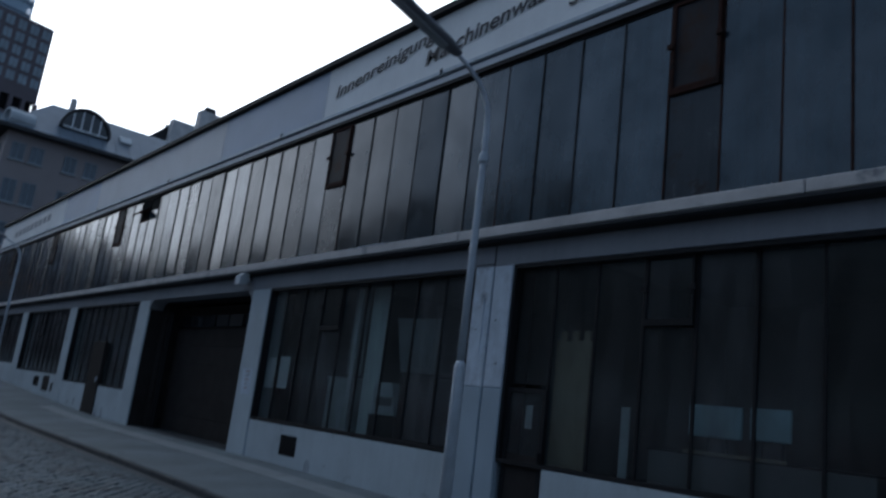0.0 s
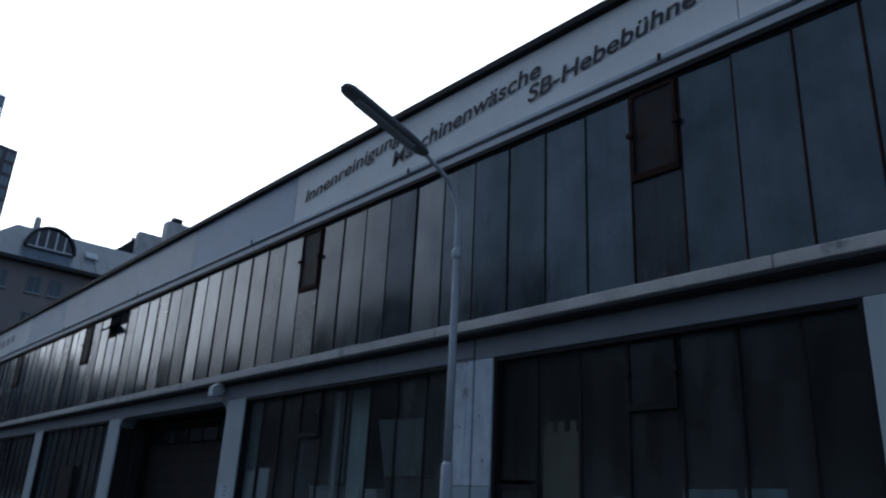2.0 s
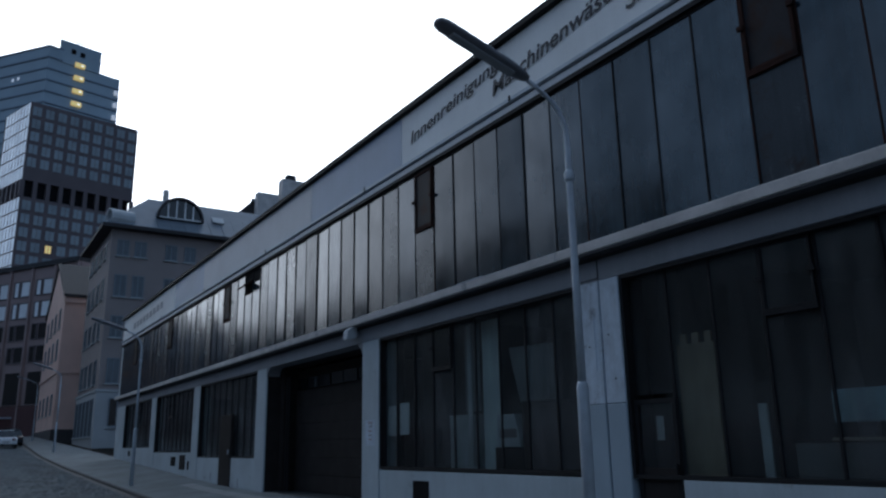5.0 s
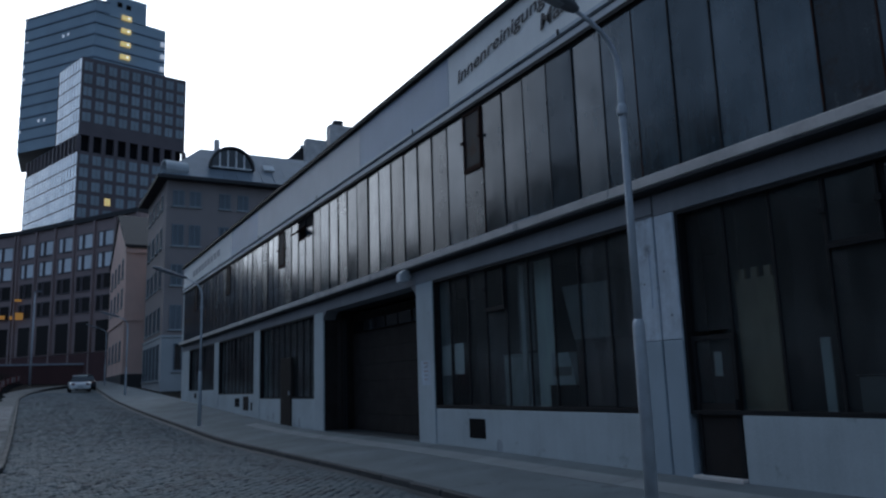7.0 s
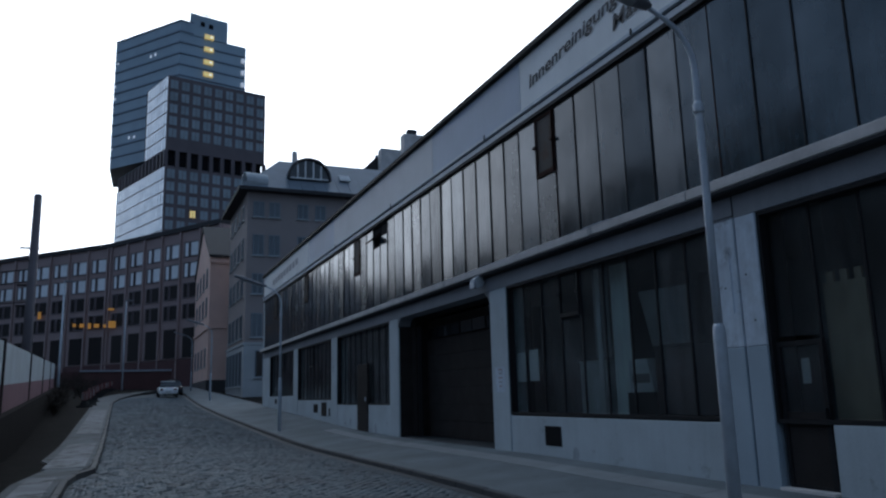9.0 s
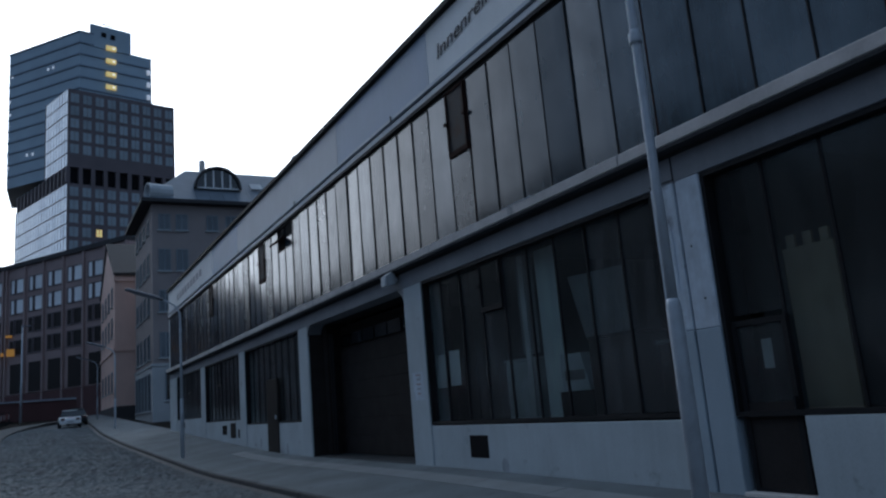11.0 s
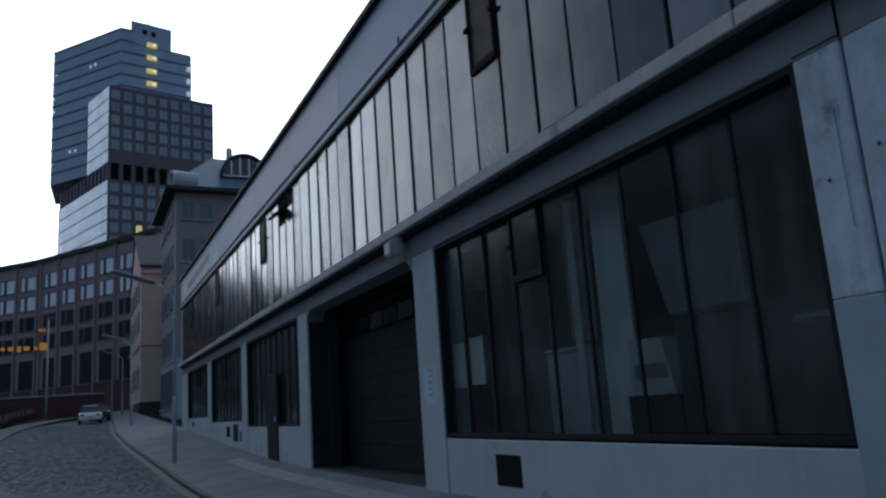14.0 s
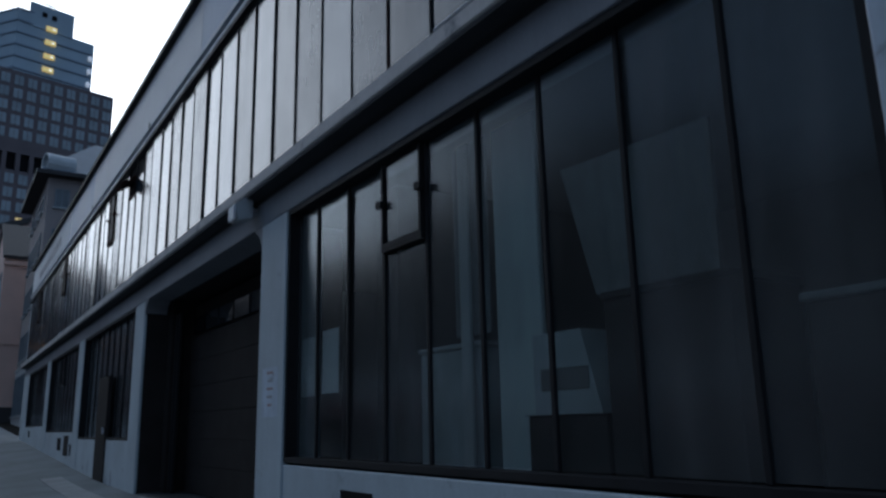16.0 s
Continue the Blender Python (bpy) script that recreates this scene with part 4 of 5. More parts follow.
part("eaves_board", bm, M_TILE, grey, "deep dark eaves")
bm = bmesh.new()
lo = [bm.verts.new(p) for p in ((HX - 0.7, HY - 0.7, HTOP + 0.31), (34, HY - 0.7, HTOP + 0.31), (34, HYE + 0.3, HTOP + 0.31), (HX - 0.7, HYE + 0.3, HTOP + 0.31))]
hi = [bm.verts.new(p) for p in ((13.1, HY + 3.2, 22.9), (34, HY + 3.2, 22.9), (34, HYE - 2.5, 22.9), (13.1, HYE - 2.5, 22.9))]
bm.faces.new(hi)
for k in range(4):
    bm.faces.new((lo[k], lo[(k + 1) % 4], hi[(k + 1) % 4], hi[k]))
bm.faces.new(lo[::-1])
roof = part("roof", bm, M_ZINC, grey, "blue-grey zinc mansard roof")
seam = mesh_of("roof_seam", boxed(-0.03, 0.03, 0, 5.25, 0.0, 0.06), M_ZINC)
for k in range(18):
    piece("roof_seam", seam, roof, pose(13.4 + k * 1.1, HY - 0.66, HTOP + 0.34, 42.6, 0, 0))
# arched dormer
bm = bmesh.new()
DXC, DZ = 15.3, 20.55
outer = [(DXC + 1.95 * math.cos(math.pi * k / 16), DZ + 1.95 * math.sin(math.pi * k / 16)) for k in range(17)]
prism(bm, outer, 1, HY + 0.55, HY + 3.6)
part("dormer", bm, M_ZINC, grey, "arched zinc dormer")
bm = bmesh.new()
for k in range(16):
    a0, a1 = math.pi * k / 16, math.pi * (k + 1) / 16
    q = [(r * math.cos(a), r * math.sin(a)) for r, a in ((1.97, a0), (1.97, a1), (1.78, a1), (1.78, a0))]
    prism(bm, [(DXC + u, DZ + v) for u, v in q], 1, HY + 0.2, HY + 0.56)
part("dormer_arch", bm, M_TILE, grey)
bm = bmesh.new()
prism(bm, [(DXC + 1.74 * math.cos(math.pi * k / 16), DZ + 0.08 + 1.66 * math.sin(math.pi * k / 16)) for k in range(17)], 1, HY + 0.45, HY + 0.53)
dw = part("dormer_window", bm, M_PANE, grey, "half-round dormer window with white bars")
for u in (-1.05, -0.36, 0.36, 1.05):
    part("glazing_bar", boxed(DXC + u - 0.06, DXC + u + 0.06, HY + 0.36, HY + 0.44, DZ + 0.05, DZ + 1.66 * math.sqrt(1 - (u / 1.74) ** 2)), M_WHITE, dw)
part("glazing_bar", boxed(DXC - 1.7, DXC + 1.7, HY + 0.34, HY + 0.445, DZ, DZ + 0.1), M_WHITE, dw)
bm = bmesh.new()
box(bm, -0.5, 0.5, 0, 1.0, 0, 0.1)
bmesh.ops.transform(bm, matrix=pose(18.7, HY + 0.75, 20.75, 42.6, 0, 0), verts=bm.verts)
part("skylight", bm, M_PALE, grey, "pale roof skylight")
bm = bmesh.new()
turned(bm, [(0.28, 22.5), (0.26, 24.1), (0.22, 24.25), (0.05, 24.28)], Matrix.Translation((14.75, HY + 4.2, 0)), 10)
part("vent_stack", bm, M_LEDGE, grey, "pale round vent stack")
bm = bmesh.new()
turned(bm, [(0.55, 0.5), (0.62, 0.0), (0.75, 0.0), (0.75, 1.9)], Matrix.Translation((HX - 0.35, HY - 0.1, HTOP + 0.95)) @ pose(0, 0, 0, 0, 90, 12), 14)
part("roof_barrel", bm, M_PALE, grey, "small barrel dormer at the roof corner")
for zt, zb in ((18.1, 16.75), (15.2, 13.4), (11.85, 10.1), (8.5, 6.5)):
    for x in (10.85, 12.2, 14.65, 16.2, 19.0, 20.4):
        wall_window(grey, pose(x, HY - 0.01, zb), 0.95, zt - zb, pane=M_PANEB)
    for y in (67.2, 69.6, 72.0, 74.3):
        wall_window(grey, pose(HX - 0.01, y, zb, 0, 0, -90), 1.1, zt - zb)
for y in (66.6, 68.6, 70.6, 72.6, 74.6):
    wall_window(grey, pose(HX - 0.09, y, 2.5, 0, 0, -90), 1.2, 2.9)
wall_window(grey, pose(11.4, HY - 0.09, 3.2), 1.3, 2.2)

behind = thing("rear_house", pose(40, 88, rise(88)), "dark house with stepped roof and chimneys beyond", "house")
part("wall", boxed(27, 50, 84, 96, 2, 27.5), M_RENDER, behind)
bm = bmesh.new()
prism(bm, [(83.4, 27.52), (96.5, 27.52), (90, 29.4)], 0, 26.5, 50.5)
part("roof", bm, M_TILE, behind)
part("chimney", boxed(28.6, 31.1, 85.2, 86.4, 28.0, 31.1), M_LEDGE, behind)
part("chimney", boxed(31.6, 34.6, 85.2, 86.6, 28.2, 33.3), M_LEDGE, behind)
bm = bmesh.new()
prism(bm, [(25.2, 27.53), (28.2, 29.9), (28.5, 30.5), (31.3, 31.3), (36.5, 33.0), (36.5, 27.53)], 1, 86.8, 95.0)
part("attic", bm, M_TILE, behind, "dark stepped attic storey")
part("attic_cornice", boxed(28.3, 36.6, 86.5, 86.78, 30.3, 30.6), M_RENDERL, behind)
part("chimney_pot", boxed(32.2, 33.4, 85.4, 86.2, 33.31, 34.0, 0.05), M_TILE, behind)

PX, PY, PYE = 8.5, 80.0, 96.0
pink = thing("pink_house", pose(PX, PY, rise(PY)), "old faded pink rendered house with a dark gabled roof", "house")
part("wall", boxed(PX, 26, PY, PYE, 1.5, 15.8), M_PINKH, pink)
bm = bmesh.new()
prism(bm, [(PY, 15.81), (PYE, 15.81), ((PY + PYE) / 2, 20.2)], 0, PX, 26)
part("gable", bm, M_PINKH, pink)
bm = bmesh.new()
prism(bm, [(PY - 0.4, 15.72), ((PY + PYE) / 2, 20.35), (PYE + 0.4, 15.72), (PYE + 0.4, 15.98), ((PY + PYE) / 2, 20.65), (PY - 0.4, 15.98)], 0, PX - 0.15, 26.1)
part("roof", bm, M_TILE, pink, "dark tiled roof")
part("string_course", boxed(PX - 0.12, 26, PY - 0.12, PYE, 8.5, 8.8), M_PINKH, pink)
part("cornice", boxed(PX - 0.1, 26, PY - 0.25, PY - 0.005, 15.2, 15.6), M_PINKH, pink)
part("base_course", boxed(PX - 0.1, 26, PY - 0.1, PYE, 1.4, 3.4), M_FAR, pink, "dark stained base")
for zb in (4.8, 10.0, 13.0):
    for y in (82.5, 86.0, 89.5, 93.0):
        wall_window(pink, pose(PX - 0.01, y, zb, 0, 0, -90), 1.0, 1.9)

def set_back(ob, k):
    """Sets a whole house further down the street, at the size it then needs."""
    at = Vector((0.47, 0.19, 1.45))
    ob.matrix_basis = Matrix.Translation(at) @ Matrix.Scale(k, 4) @ Matrix.Translation(-at) @ ob.matrix_basis
set_back(grey, 1.17)
set_back(pink, 1.16)

# ---- office block across the end of the street ----
block = thing("office_block", pose(0, 130, rise(130)), "long brown office block with a grid of windows", "building")
P_A, P_B, P_C, P_D = (13.5, 114.0), (-1.9, 138.0), (-21.0, 159.0), (-60.0, 190.0)
TOPZ = 27.0
def facade(a, b, first):
    """One straight stretch of the block with its rows of windows."""
    a, b = Vector(a), Vector(b)
    d = (b - a).normalized()
    length = (b - a).length
    out = Vector((d.y, -d.x)) if (Vector((d.y, -d.x)) @ Vector((0, -1))) > 0 else Vector((-d.y, d.x))
    ang = math.degrees(math.atan2(-d.y, -d.x)) if (Vector((0, -1)) @ out) > 0 else 0
    bm = bmesh.new()
    inn = -out * 14
    prism(bm, [tuple(a), tuple(b), tuple(b + inn), tuple(a + inn)], 2, 7.6, TOPZ)
    part("wall", bm, M_BLOCKW, block)
    bm = bmesh.new()
    prism(bm, [tuple(a + out * 0.3), tuple(b + out * 0.3), tuple(b + inn), tuple(a + inn)], 2, 2.0, 7.5)
    part("base_wall", bm, M_BLOCKRED, block, "red-brown base wall")
    bm = bmesh.new()
    prism(bm, [tuple(a + out * 0.4), tuple(b + out * 0.4), tuple(b + inn), tuple(a + inn)], 2, TOPZ + 0.01, TOPZ + 0.7)
    part("roof_edge", bm, M_TILE, block)
    m = 4.6
    n = int(length / m)
    for r in range(4):
        z = 23.0 - r * 3.15
        for k in range(n):
            for off, w in ((0.6, 1.9), (2.95, 0.95)):
                c = a + d * (m * k + off + w / 2) + out * 0.02
                # Top two rows get the painted sky reflection, lower rows the dark one.
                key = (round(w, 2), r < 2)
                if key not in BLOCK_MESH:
                    BLOCK_MESH[key] = mesh_of("window", boxed(-w / 2, w / 2, -0.05, 0.1, 0, 2.15), M_SKYPANE if r < 2 else M_PANED)
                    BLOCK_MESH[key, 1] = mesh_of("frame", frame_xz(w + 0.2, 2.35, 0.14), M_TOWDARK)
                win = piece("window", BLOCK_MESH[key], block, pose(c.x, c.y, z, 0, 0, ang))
                piece("frame", BLOCK_MESH[key, 1], win, pose(0, 0, -0.1), local=True)
    for k in range(n):
        c = a + d * (m * k + 2.3) + out * 0.02
        piece("tall_window", TALL_MESH, block, pose(c.x, c.y, 7.75, 0, 0, ang))
    for k in range(n + 1):
        c = a + d * min(m * k + 0.25, length) + out * 0.25
        piece("pier", PIER_MESH, block, pose(c.x, c.y, 0, 0, 0, ang))
def frame_xz(w, h, t):
    bm = frame_mesh(0.0, 0.14, -w / 2, w / 2, 0, h, t)
    bmesh.ops.rotate(bm, verts=bm.verts, cent=(0, 0, 0), matrix=Matrix.Rotation(radians(-90), 3, "Z"))
    return bm
BLOCK_MESH = {}
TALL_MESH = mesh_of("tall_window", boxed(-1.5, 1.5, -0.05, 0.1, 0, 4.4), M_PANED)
PIER_MESH = mesh_of("pier", boxed(-0.16, 0.16, -0.12, 0.3, 2.2, TOPZ), M_BLOCKW)
facade(P_A, P_B, 0)
facade(P_B, P_C, 1)
facade(P_C, P_D, 2)
for x, y, z, w, h in ((-6.9, 143.5, 14.1, 0.5, 0.5), (-5.7, 142.1, 13.9, 0.7, 0.6), (-4.5, 140.9, 13.6, 0.5, 0.9), (-3.4, 139.6, 13.7, 0.8, 0.6), (-2.1, 138.4, 13.6, 0.5, 0.5), (-1.0, 136.6, 13.4, 1.1, 1.1), (-1.3, 137.1, 16.3, 0.9, 0.35), (-12.8, 150.0, 16.0, 0.5, 1.2)):
    part("lit_window", boxed(x - w / 2, x + w / 2, y - 1.0, y - 0.6, z, z + h), M_AMBER, block, "window with warm light")

# ---- tower ----
tower = thing("office_tower", pose(20, 262, 0), "tall office tower of stacked glass and dark gridded blocks", "building")
def prism_xy(pts, z0, z1):
    bm = bmesh.new()
    prism(bm, pts, 2, z0, z1)
    return bm
F0, F1 = Vector((9.2, 250)), Vector((41.6, 257.4))
S0, S1 = Vector((9.2, 250)), Vector((-5.1, 290.6))
fd, sd = (F1 - F0).normalized(), (S1 - S0).normalized()
UP1 = F0 + sd * 18.2
back = sd * 30
part("upper_grid_block", prism_xy([tuple(F0), tuple(F1), tuple(F1 + sd * 18.2), tuple(UP1)], 80.4, 105.7), M_TOWDARK, tower, "dark maroon gridded block")
part("recess_floor", prism_xy([tuple(F0 + fd * 0.8 + sd * 0.8), tuple(F1 - fd * 0.8 + sd), tuple(F1 + sd * 40), tuple(S1 + fd * 0.8)], 75.2, 80.39), M_DARK, tower, "dark recessed storey")
part("lower_grid_block", prism_xy([tuple(F0), tuple(F1), tuple(F1 + sd * 43), tuple(S1)], 3.0, 75.19), M_TOWDARK, tower, "dark maroon gridded lower block")
fang, sang = math.degrees(math.atan2(fd.y, fd.x)), math.degrees(math.atan2(-sd.y, -sd.x))
tw = mesh_of("window", boxed(-1.22, 1.22, -0.08, 0.2, 0, 2.9), M_TOWPANE)
tw_lit = mesh_of("window", boxed(-0.85, 0.85, -0.08, 0.2, 0.3, 2.6), M_LIT)
tw_mullion = mesh_of("mullion", boxed(-0.05, 0.05, -0.14, -0.084, 0, 2.9), M_TOWDARK)
cw = 33.2 / 9
rows_z = [101.4 - 4.15 * r for r in range(5)] + [71.2 - 4.2 * r for r in range(8)]
upper = [o for o in tower.children if o.name.startswith("upper_grid")][0]
lower = [o for o in tower.children if o.name.startswith("lower_grid")][0]
for r, z in enumerate(rows_z):
    for k in range(9):
        c = F0 + fd * (cw * (k + 0.5))
        win = piece("window", tw_lit if (r, k) == (8, 2) else tw, upper if r < 5 else lower, pose(c.x, c.y, z, 0, 0, fang))
        piece("mullion", tw_mullion, upper if r < 5 else lower, pose(c.x, c.y, z, 0, 0, fang))
fin = mesh_of("recess_pier", boxed(-0.6, 0.6, -0.1, 0.9, 0.0, 5.18), M_TOWDARK)
for k in range(10):
    c = F0 + fd * (cw * k)
    piece("recess_pier", fin, tower, pose(c.x, c.y, 75.2, 0, 0, fang))
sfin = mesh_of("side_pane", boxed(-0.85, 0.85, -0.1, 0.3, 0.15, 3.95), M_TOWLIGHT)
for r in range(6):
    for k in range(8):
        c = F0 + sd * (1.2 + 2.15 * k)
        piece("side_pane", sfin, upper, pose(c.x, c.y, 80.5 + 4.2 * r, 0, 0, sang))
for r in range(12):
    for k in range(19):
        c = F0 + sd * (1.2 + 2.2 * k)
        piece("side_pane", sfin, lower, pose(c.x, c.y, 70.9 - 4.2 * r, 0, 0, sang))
for k in range(14):
    c = F0 + sd * (1.0 + 3.1 * k)
    piece("recess_pier", fin, tower, pose(c.x, c.y, 75.2, 0, 0, sang))
C0, CL, CR = Vector((12.8, 262)), Vector((-7.9, 288)), Vector((35.9, 267.8))
CM = C0 + (CR - C0) * 0.70
deep = Vector((1, 25))
glassy = part("glass_block", prism_xy([tuple(C0), tuple(CM), tuple(CM + deep), tuple(CL + deep), tuple(CL)], 83.0, 131.4), M_TOWGLASS, tower, "blue-grey glass block with floor bands")
part("glass_block", prism_xy([tuple(CM), tuple(CR), tuple(CR + deep), tuple(CM + deep)], 83.0, 127.4), M_TOWGLASS, tower)
B0 = C0 + (CR - C0) * 0.14
part("penthouse", prism_xy([tuple(B0 + Vector((-0.2, -0.3))), tuple(CM + Vector((0.1, -0.3))), tuple(CM + deep * 0.5), tuple(B0 + deep * 0.4)], 127.0, 135.2), M_TOWGLASS, tower, "blue-grey rooftop box")
cl, cr = (CL - C0), (CR - C0)
for r in range(12):
    z = 87.0 + 4.05 * r
    for a, b in ((C0, CL), (C0, CR)):
        d = (b - a).normalized()
        o = Vector((d.y, -d.x)) if Vector((d.y, -d.x)).y < 0 else Vector((-d.y, d.x))
        e = b if b is CL or z < 127 else CM
        part("floor_band", prism_xy([tuple(a + o * 0.25), tuple(e + o * 0.25), tuple(e - o * 0.2), tuple(a - o * 0.2)], z - 0.24, z + 0.24), M_TOWBAND, glassy)
def lit_at(u, z, w, h, m, reach=0.8):
    c = C0 + cr * u
    o = Vector((cr.y, -cr.x)).normalized()
    a, b = c - cr.normalized() * w / 2 + o * reach, c + cr.normalized() * w / 2 + o * reach
    part("lit_window", prism_xy([tuple(a), tuple(b), tuple(b - o * 1.2), tuple(a - o * 1.2)], z, z + h), m, glassy, "lit office window")
for z in (126.9, 122.2, 117.4, 112.8):
    lit_at(0.42, z, 3.2, 1.5, M_LIT)
    lit_at(0.45, z + 0.45, 0.8, 0.6, M_CORE, reach=0.84)
for z in (121.0, 116.4, 111.8, 107.4):
    lit_at(0.95, z, 1.0, 1.6, M_LITW)
# small lights behind the long glass face
ol = Vector((cl.y, -cl.x)).normalized()
ol = ol if ol.y < 0 else -ol
for u, z in ((0.94, 122.6), (0.42, 121.0), (0.35, 121.2), (0.97, 113.6), (0.96, 108.8), (0.70, 92.6), (0.62, 92.4), (0.98, 94.4), (0.97, 90.0)):
    a = C0 + cl * u + ol * 0.1
    b = a + cl.normalized() * 0.9
    part("lit_window", prism_xy([tuple(a), tuple(b), tuple(b - ol * 0.3), tuple(a - ol * 0.3)], z, z + 1.0), M_LITW, glassy, "small lit office window")
part("vent_opening", prism_xy([(19.5, 263.2), (21.0, 263.55), (21.0, 264.2), (19.5, 263.9)], 131.2, 132.8), M_DARK, tower)
part("vent_opening", prism_xy([(22.4, 263.9), (23.9, 264.3), (23.9, 264.9), (22.4, 264.6)], 131.0, 132.6), M_DARK, tower)
bm = bmesh.new()
tube(bm, [(21.5, 268, 135.1), (21.6, 268, 137.4)], 0.35, 6)
tube(bm, [(19.9, 268, 138.4), (23.4, 268, 137.6)], 0.22, 6)
part("roof_antenna", bm, M_TOWBAND, tower)

tower.matrix_basis = Matrix.Translation((1.5, 0, 0.3)) @ tower.matrix_basis

# ---- parked cars ----
def car(m, paint, label):
    c = thing("car", m, label, "car", "cars parked on the street")
    bm = bmesh.new()
    side = [(-2.05, 0.35), (2.0, 0.35), (2.08, 0.6), (2.0, 0.82), (1.15, 0.95), (-1.75, 0.98), (-2.08, 0.85), (-2.1, 0.55)]
    prism(bm, side, 0, -0.86, 0.86)
    bmesh.ops.bevel(bm, geom=bm.edges[:], offset=0.06, segments=2, affect="EDGES")
    part("body", bm, paint, c, local=True)
    bm = bmesh.new()
    lo = [(-0.8, -1.85, 0.97), (0.8, -1.85, 0.97), (0.8, 1.1, 0.95), (-0.8, 1.1, 0.95)]
    hi = [(-0.6, -1.35, 1.47), (0.6, -1.35, 1.47), (0.6, 0.3, 1.48), (-0.6, 0.3, 1.48)]
    a, b = [bm.verts.new(p) for p in lo], [bm.verts.new(p) for p in hi]
    for k in range(4):
        bm.faces.new((a[k], a[(k + 1) % 4], b[(k + 1) % 4], b[k]))
    bm.faces.new(b)
    bm.faces.new(a[::-1])
    part("cabin_glass", bm, M_PANE, c, "dark car windows", local=True)
    part("roof_panel", boxed(-0.62, 0.62, -1.4, 0.34, 1.475, 1.52, 0.02), paint, c, local=True)
    for x in (-0.6, 0.6):
        part("rear_light", boxed(x - 0.14, x + 0.14, -2.14, -2.05, 0.68, 0.86, 0.01), M_BLOCKRED, c, local=True)
    part("number_plate", boxed(-0.26, 0.26, -2.14, -2.1, 0.5, 0.62), M_PAPER, c, local=True)
    wm = bmesh.new()
    turned(wm, [(0.2, -0.1), (0.32, -0.1), (0.32, 0.1), (0.2, 0.1)], pose(0, 0, 0, 0, 90, 0), 16)
    wheel = mesh_of("wheel", wm, M_RUBBER)
    for x in (-0.8, 0.8):
        for y in (-1.3, 1.3):
            piece("wheel", wheel, c, pose(x, y, 0.32), local=True)
    return c
car(pose(4.85, 80.0, rise(80) - 0.30, 2.3), M_CARW, "small white hatchback parked at the kerb")
car(pose(5.75, 86.5, rise(86.5) - 0.33, 2.3), M_CARD, "dark saloon parked at the kerb")
car(pose(5.95, 92.5, rise(92.5) - 0.33, 2.3), M_CARD, "dark saloon parked at the kerb")

# ---- left side: retaining wall, fence, mast, far lamps ----
def along(y0, y1, x_of, w, zb, zt):
    bm = bmesh.new()
    a = [bm.verts.new(p) for p in ((x_of(y0) - w, y0, zb(y0)), (x_of(y0), y0, zb(y0)), (x_of(y1), y1, zb(y1)), (x_of(y1) - w, y1, zb(y1)))]
    b = [bm.verts.new(p) for p in ((x_of(y0) - w, y0, zt(y0)), (x_of(y0), y0, zt(y0)), (x_of(y1), y1, zt(y1)), (x_of(y1) - w, y1, zt(y1)))]
    bm.faces.new(a[::-1])
    bm.faces.new(b)
    for k in range(4):
        bm.faces.new((a[k], a[(k + 1) % 4], b[(k + 1) % 4], b[k]))
    return bm
def wall_top(y):
    return 1.1 + (y - 20) * 0.0325 if y > 20 else 1.1
def fence_top(y):
    return 2.98 + (y - 20) * 0.033 if y > 20 else 2.98
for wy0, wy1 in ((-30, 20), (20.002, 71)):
    solid("retaining_wall", along(wy0, wy1, fence_x, 0.5, lambda y: -0.5, wall_top), M_BANKWALL, "dark retaining wall beside the street", "wall")
fence = thing("fence", pose(fence_x(20), 20, 1.1), "pale panel fence with a dull pink lower band", "fence")
off = lambda y: fence_x(y) - 0.2
for k in range(25):
    y0 = -26 + k * 4.0
    y1 = min(y0 + 3.985, 71)
    if y0 > 70:
        break
    part("panel", along(y0, y1, off, 0.05, lambda y: wall_top(y) + 0.75, fence_top), M_FENCE, fence)
    part("lower_panel", along(y0, y1, off, 0.055, lambda y: wall_top(y) + 0.01, lambda y: wall_top(y) + 0.745), M_PINK, fence, "dull pink lower panel")
for y in (-1.0, 11.0, 23.0, 35.5, 48.0, 60.0, 70.9):
    part("post", boxed(off(y) - 0.08, off(y) + 0.05, y - 0.09, y + 0.09, wall_top(y), fence_top(y) + 0.06), M_GATE, fence)

mast = thing("catenary_mast", pose(-4.45, 50, 1.0), "dark steel railway mast with small arms", "mast")
bm = bmesh.new()
turned(bm, [(0.3, -0.5), (0.26, 6), (0.22, 12.6), (0.18, 12.7)], Matrix.Translation((-4.45, 50, 1.0)), 12)
part("pole", bm, M_MAST, mast, smooth=True)
for z in (10.4, 8.2, 7.0):
    part("arm", boxed(-5.2, -4.15, 49.95, 50.05, z, z + 0.09), M_GATE, mast)
for k, (z, sag) in enumerate(((9.2, 0.5), (8.5, 0.6), (7.3, 0.4))):
    bm = bmesh.new()
    tube(bm, [(-4.5 - 3.0 * u, 50 + 1.5 * u, z - sag * (1 - (u / 5 - 1) ** 2)) for u in range(11)], 0.03, 5)
    tagged(part("overhead_wire", bm, M_GATE, None), "thin black overhead wire running from the mast", "wire", "overhead wires")
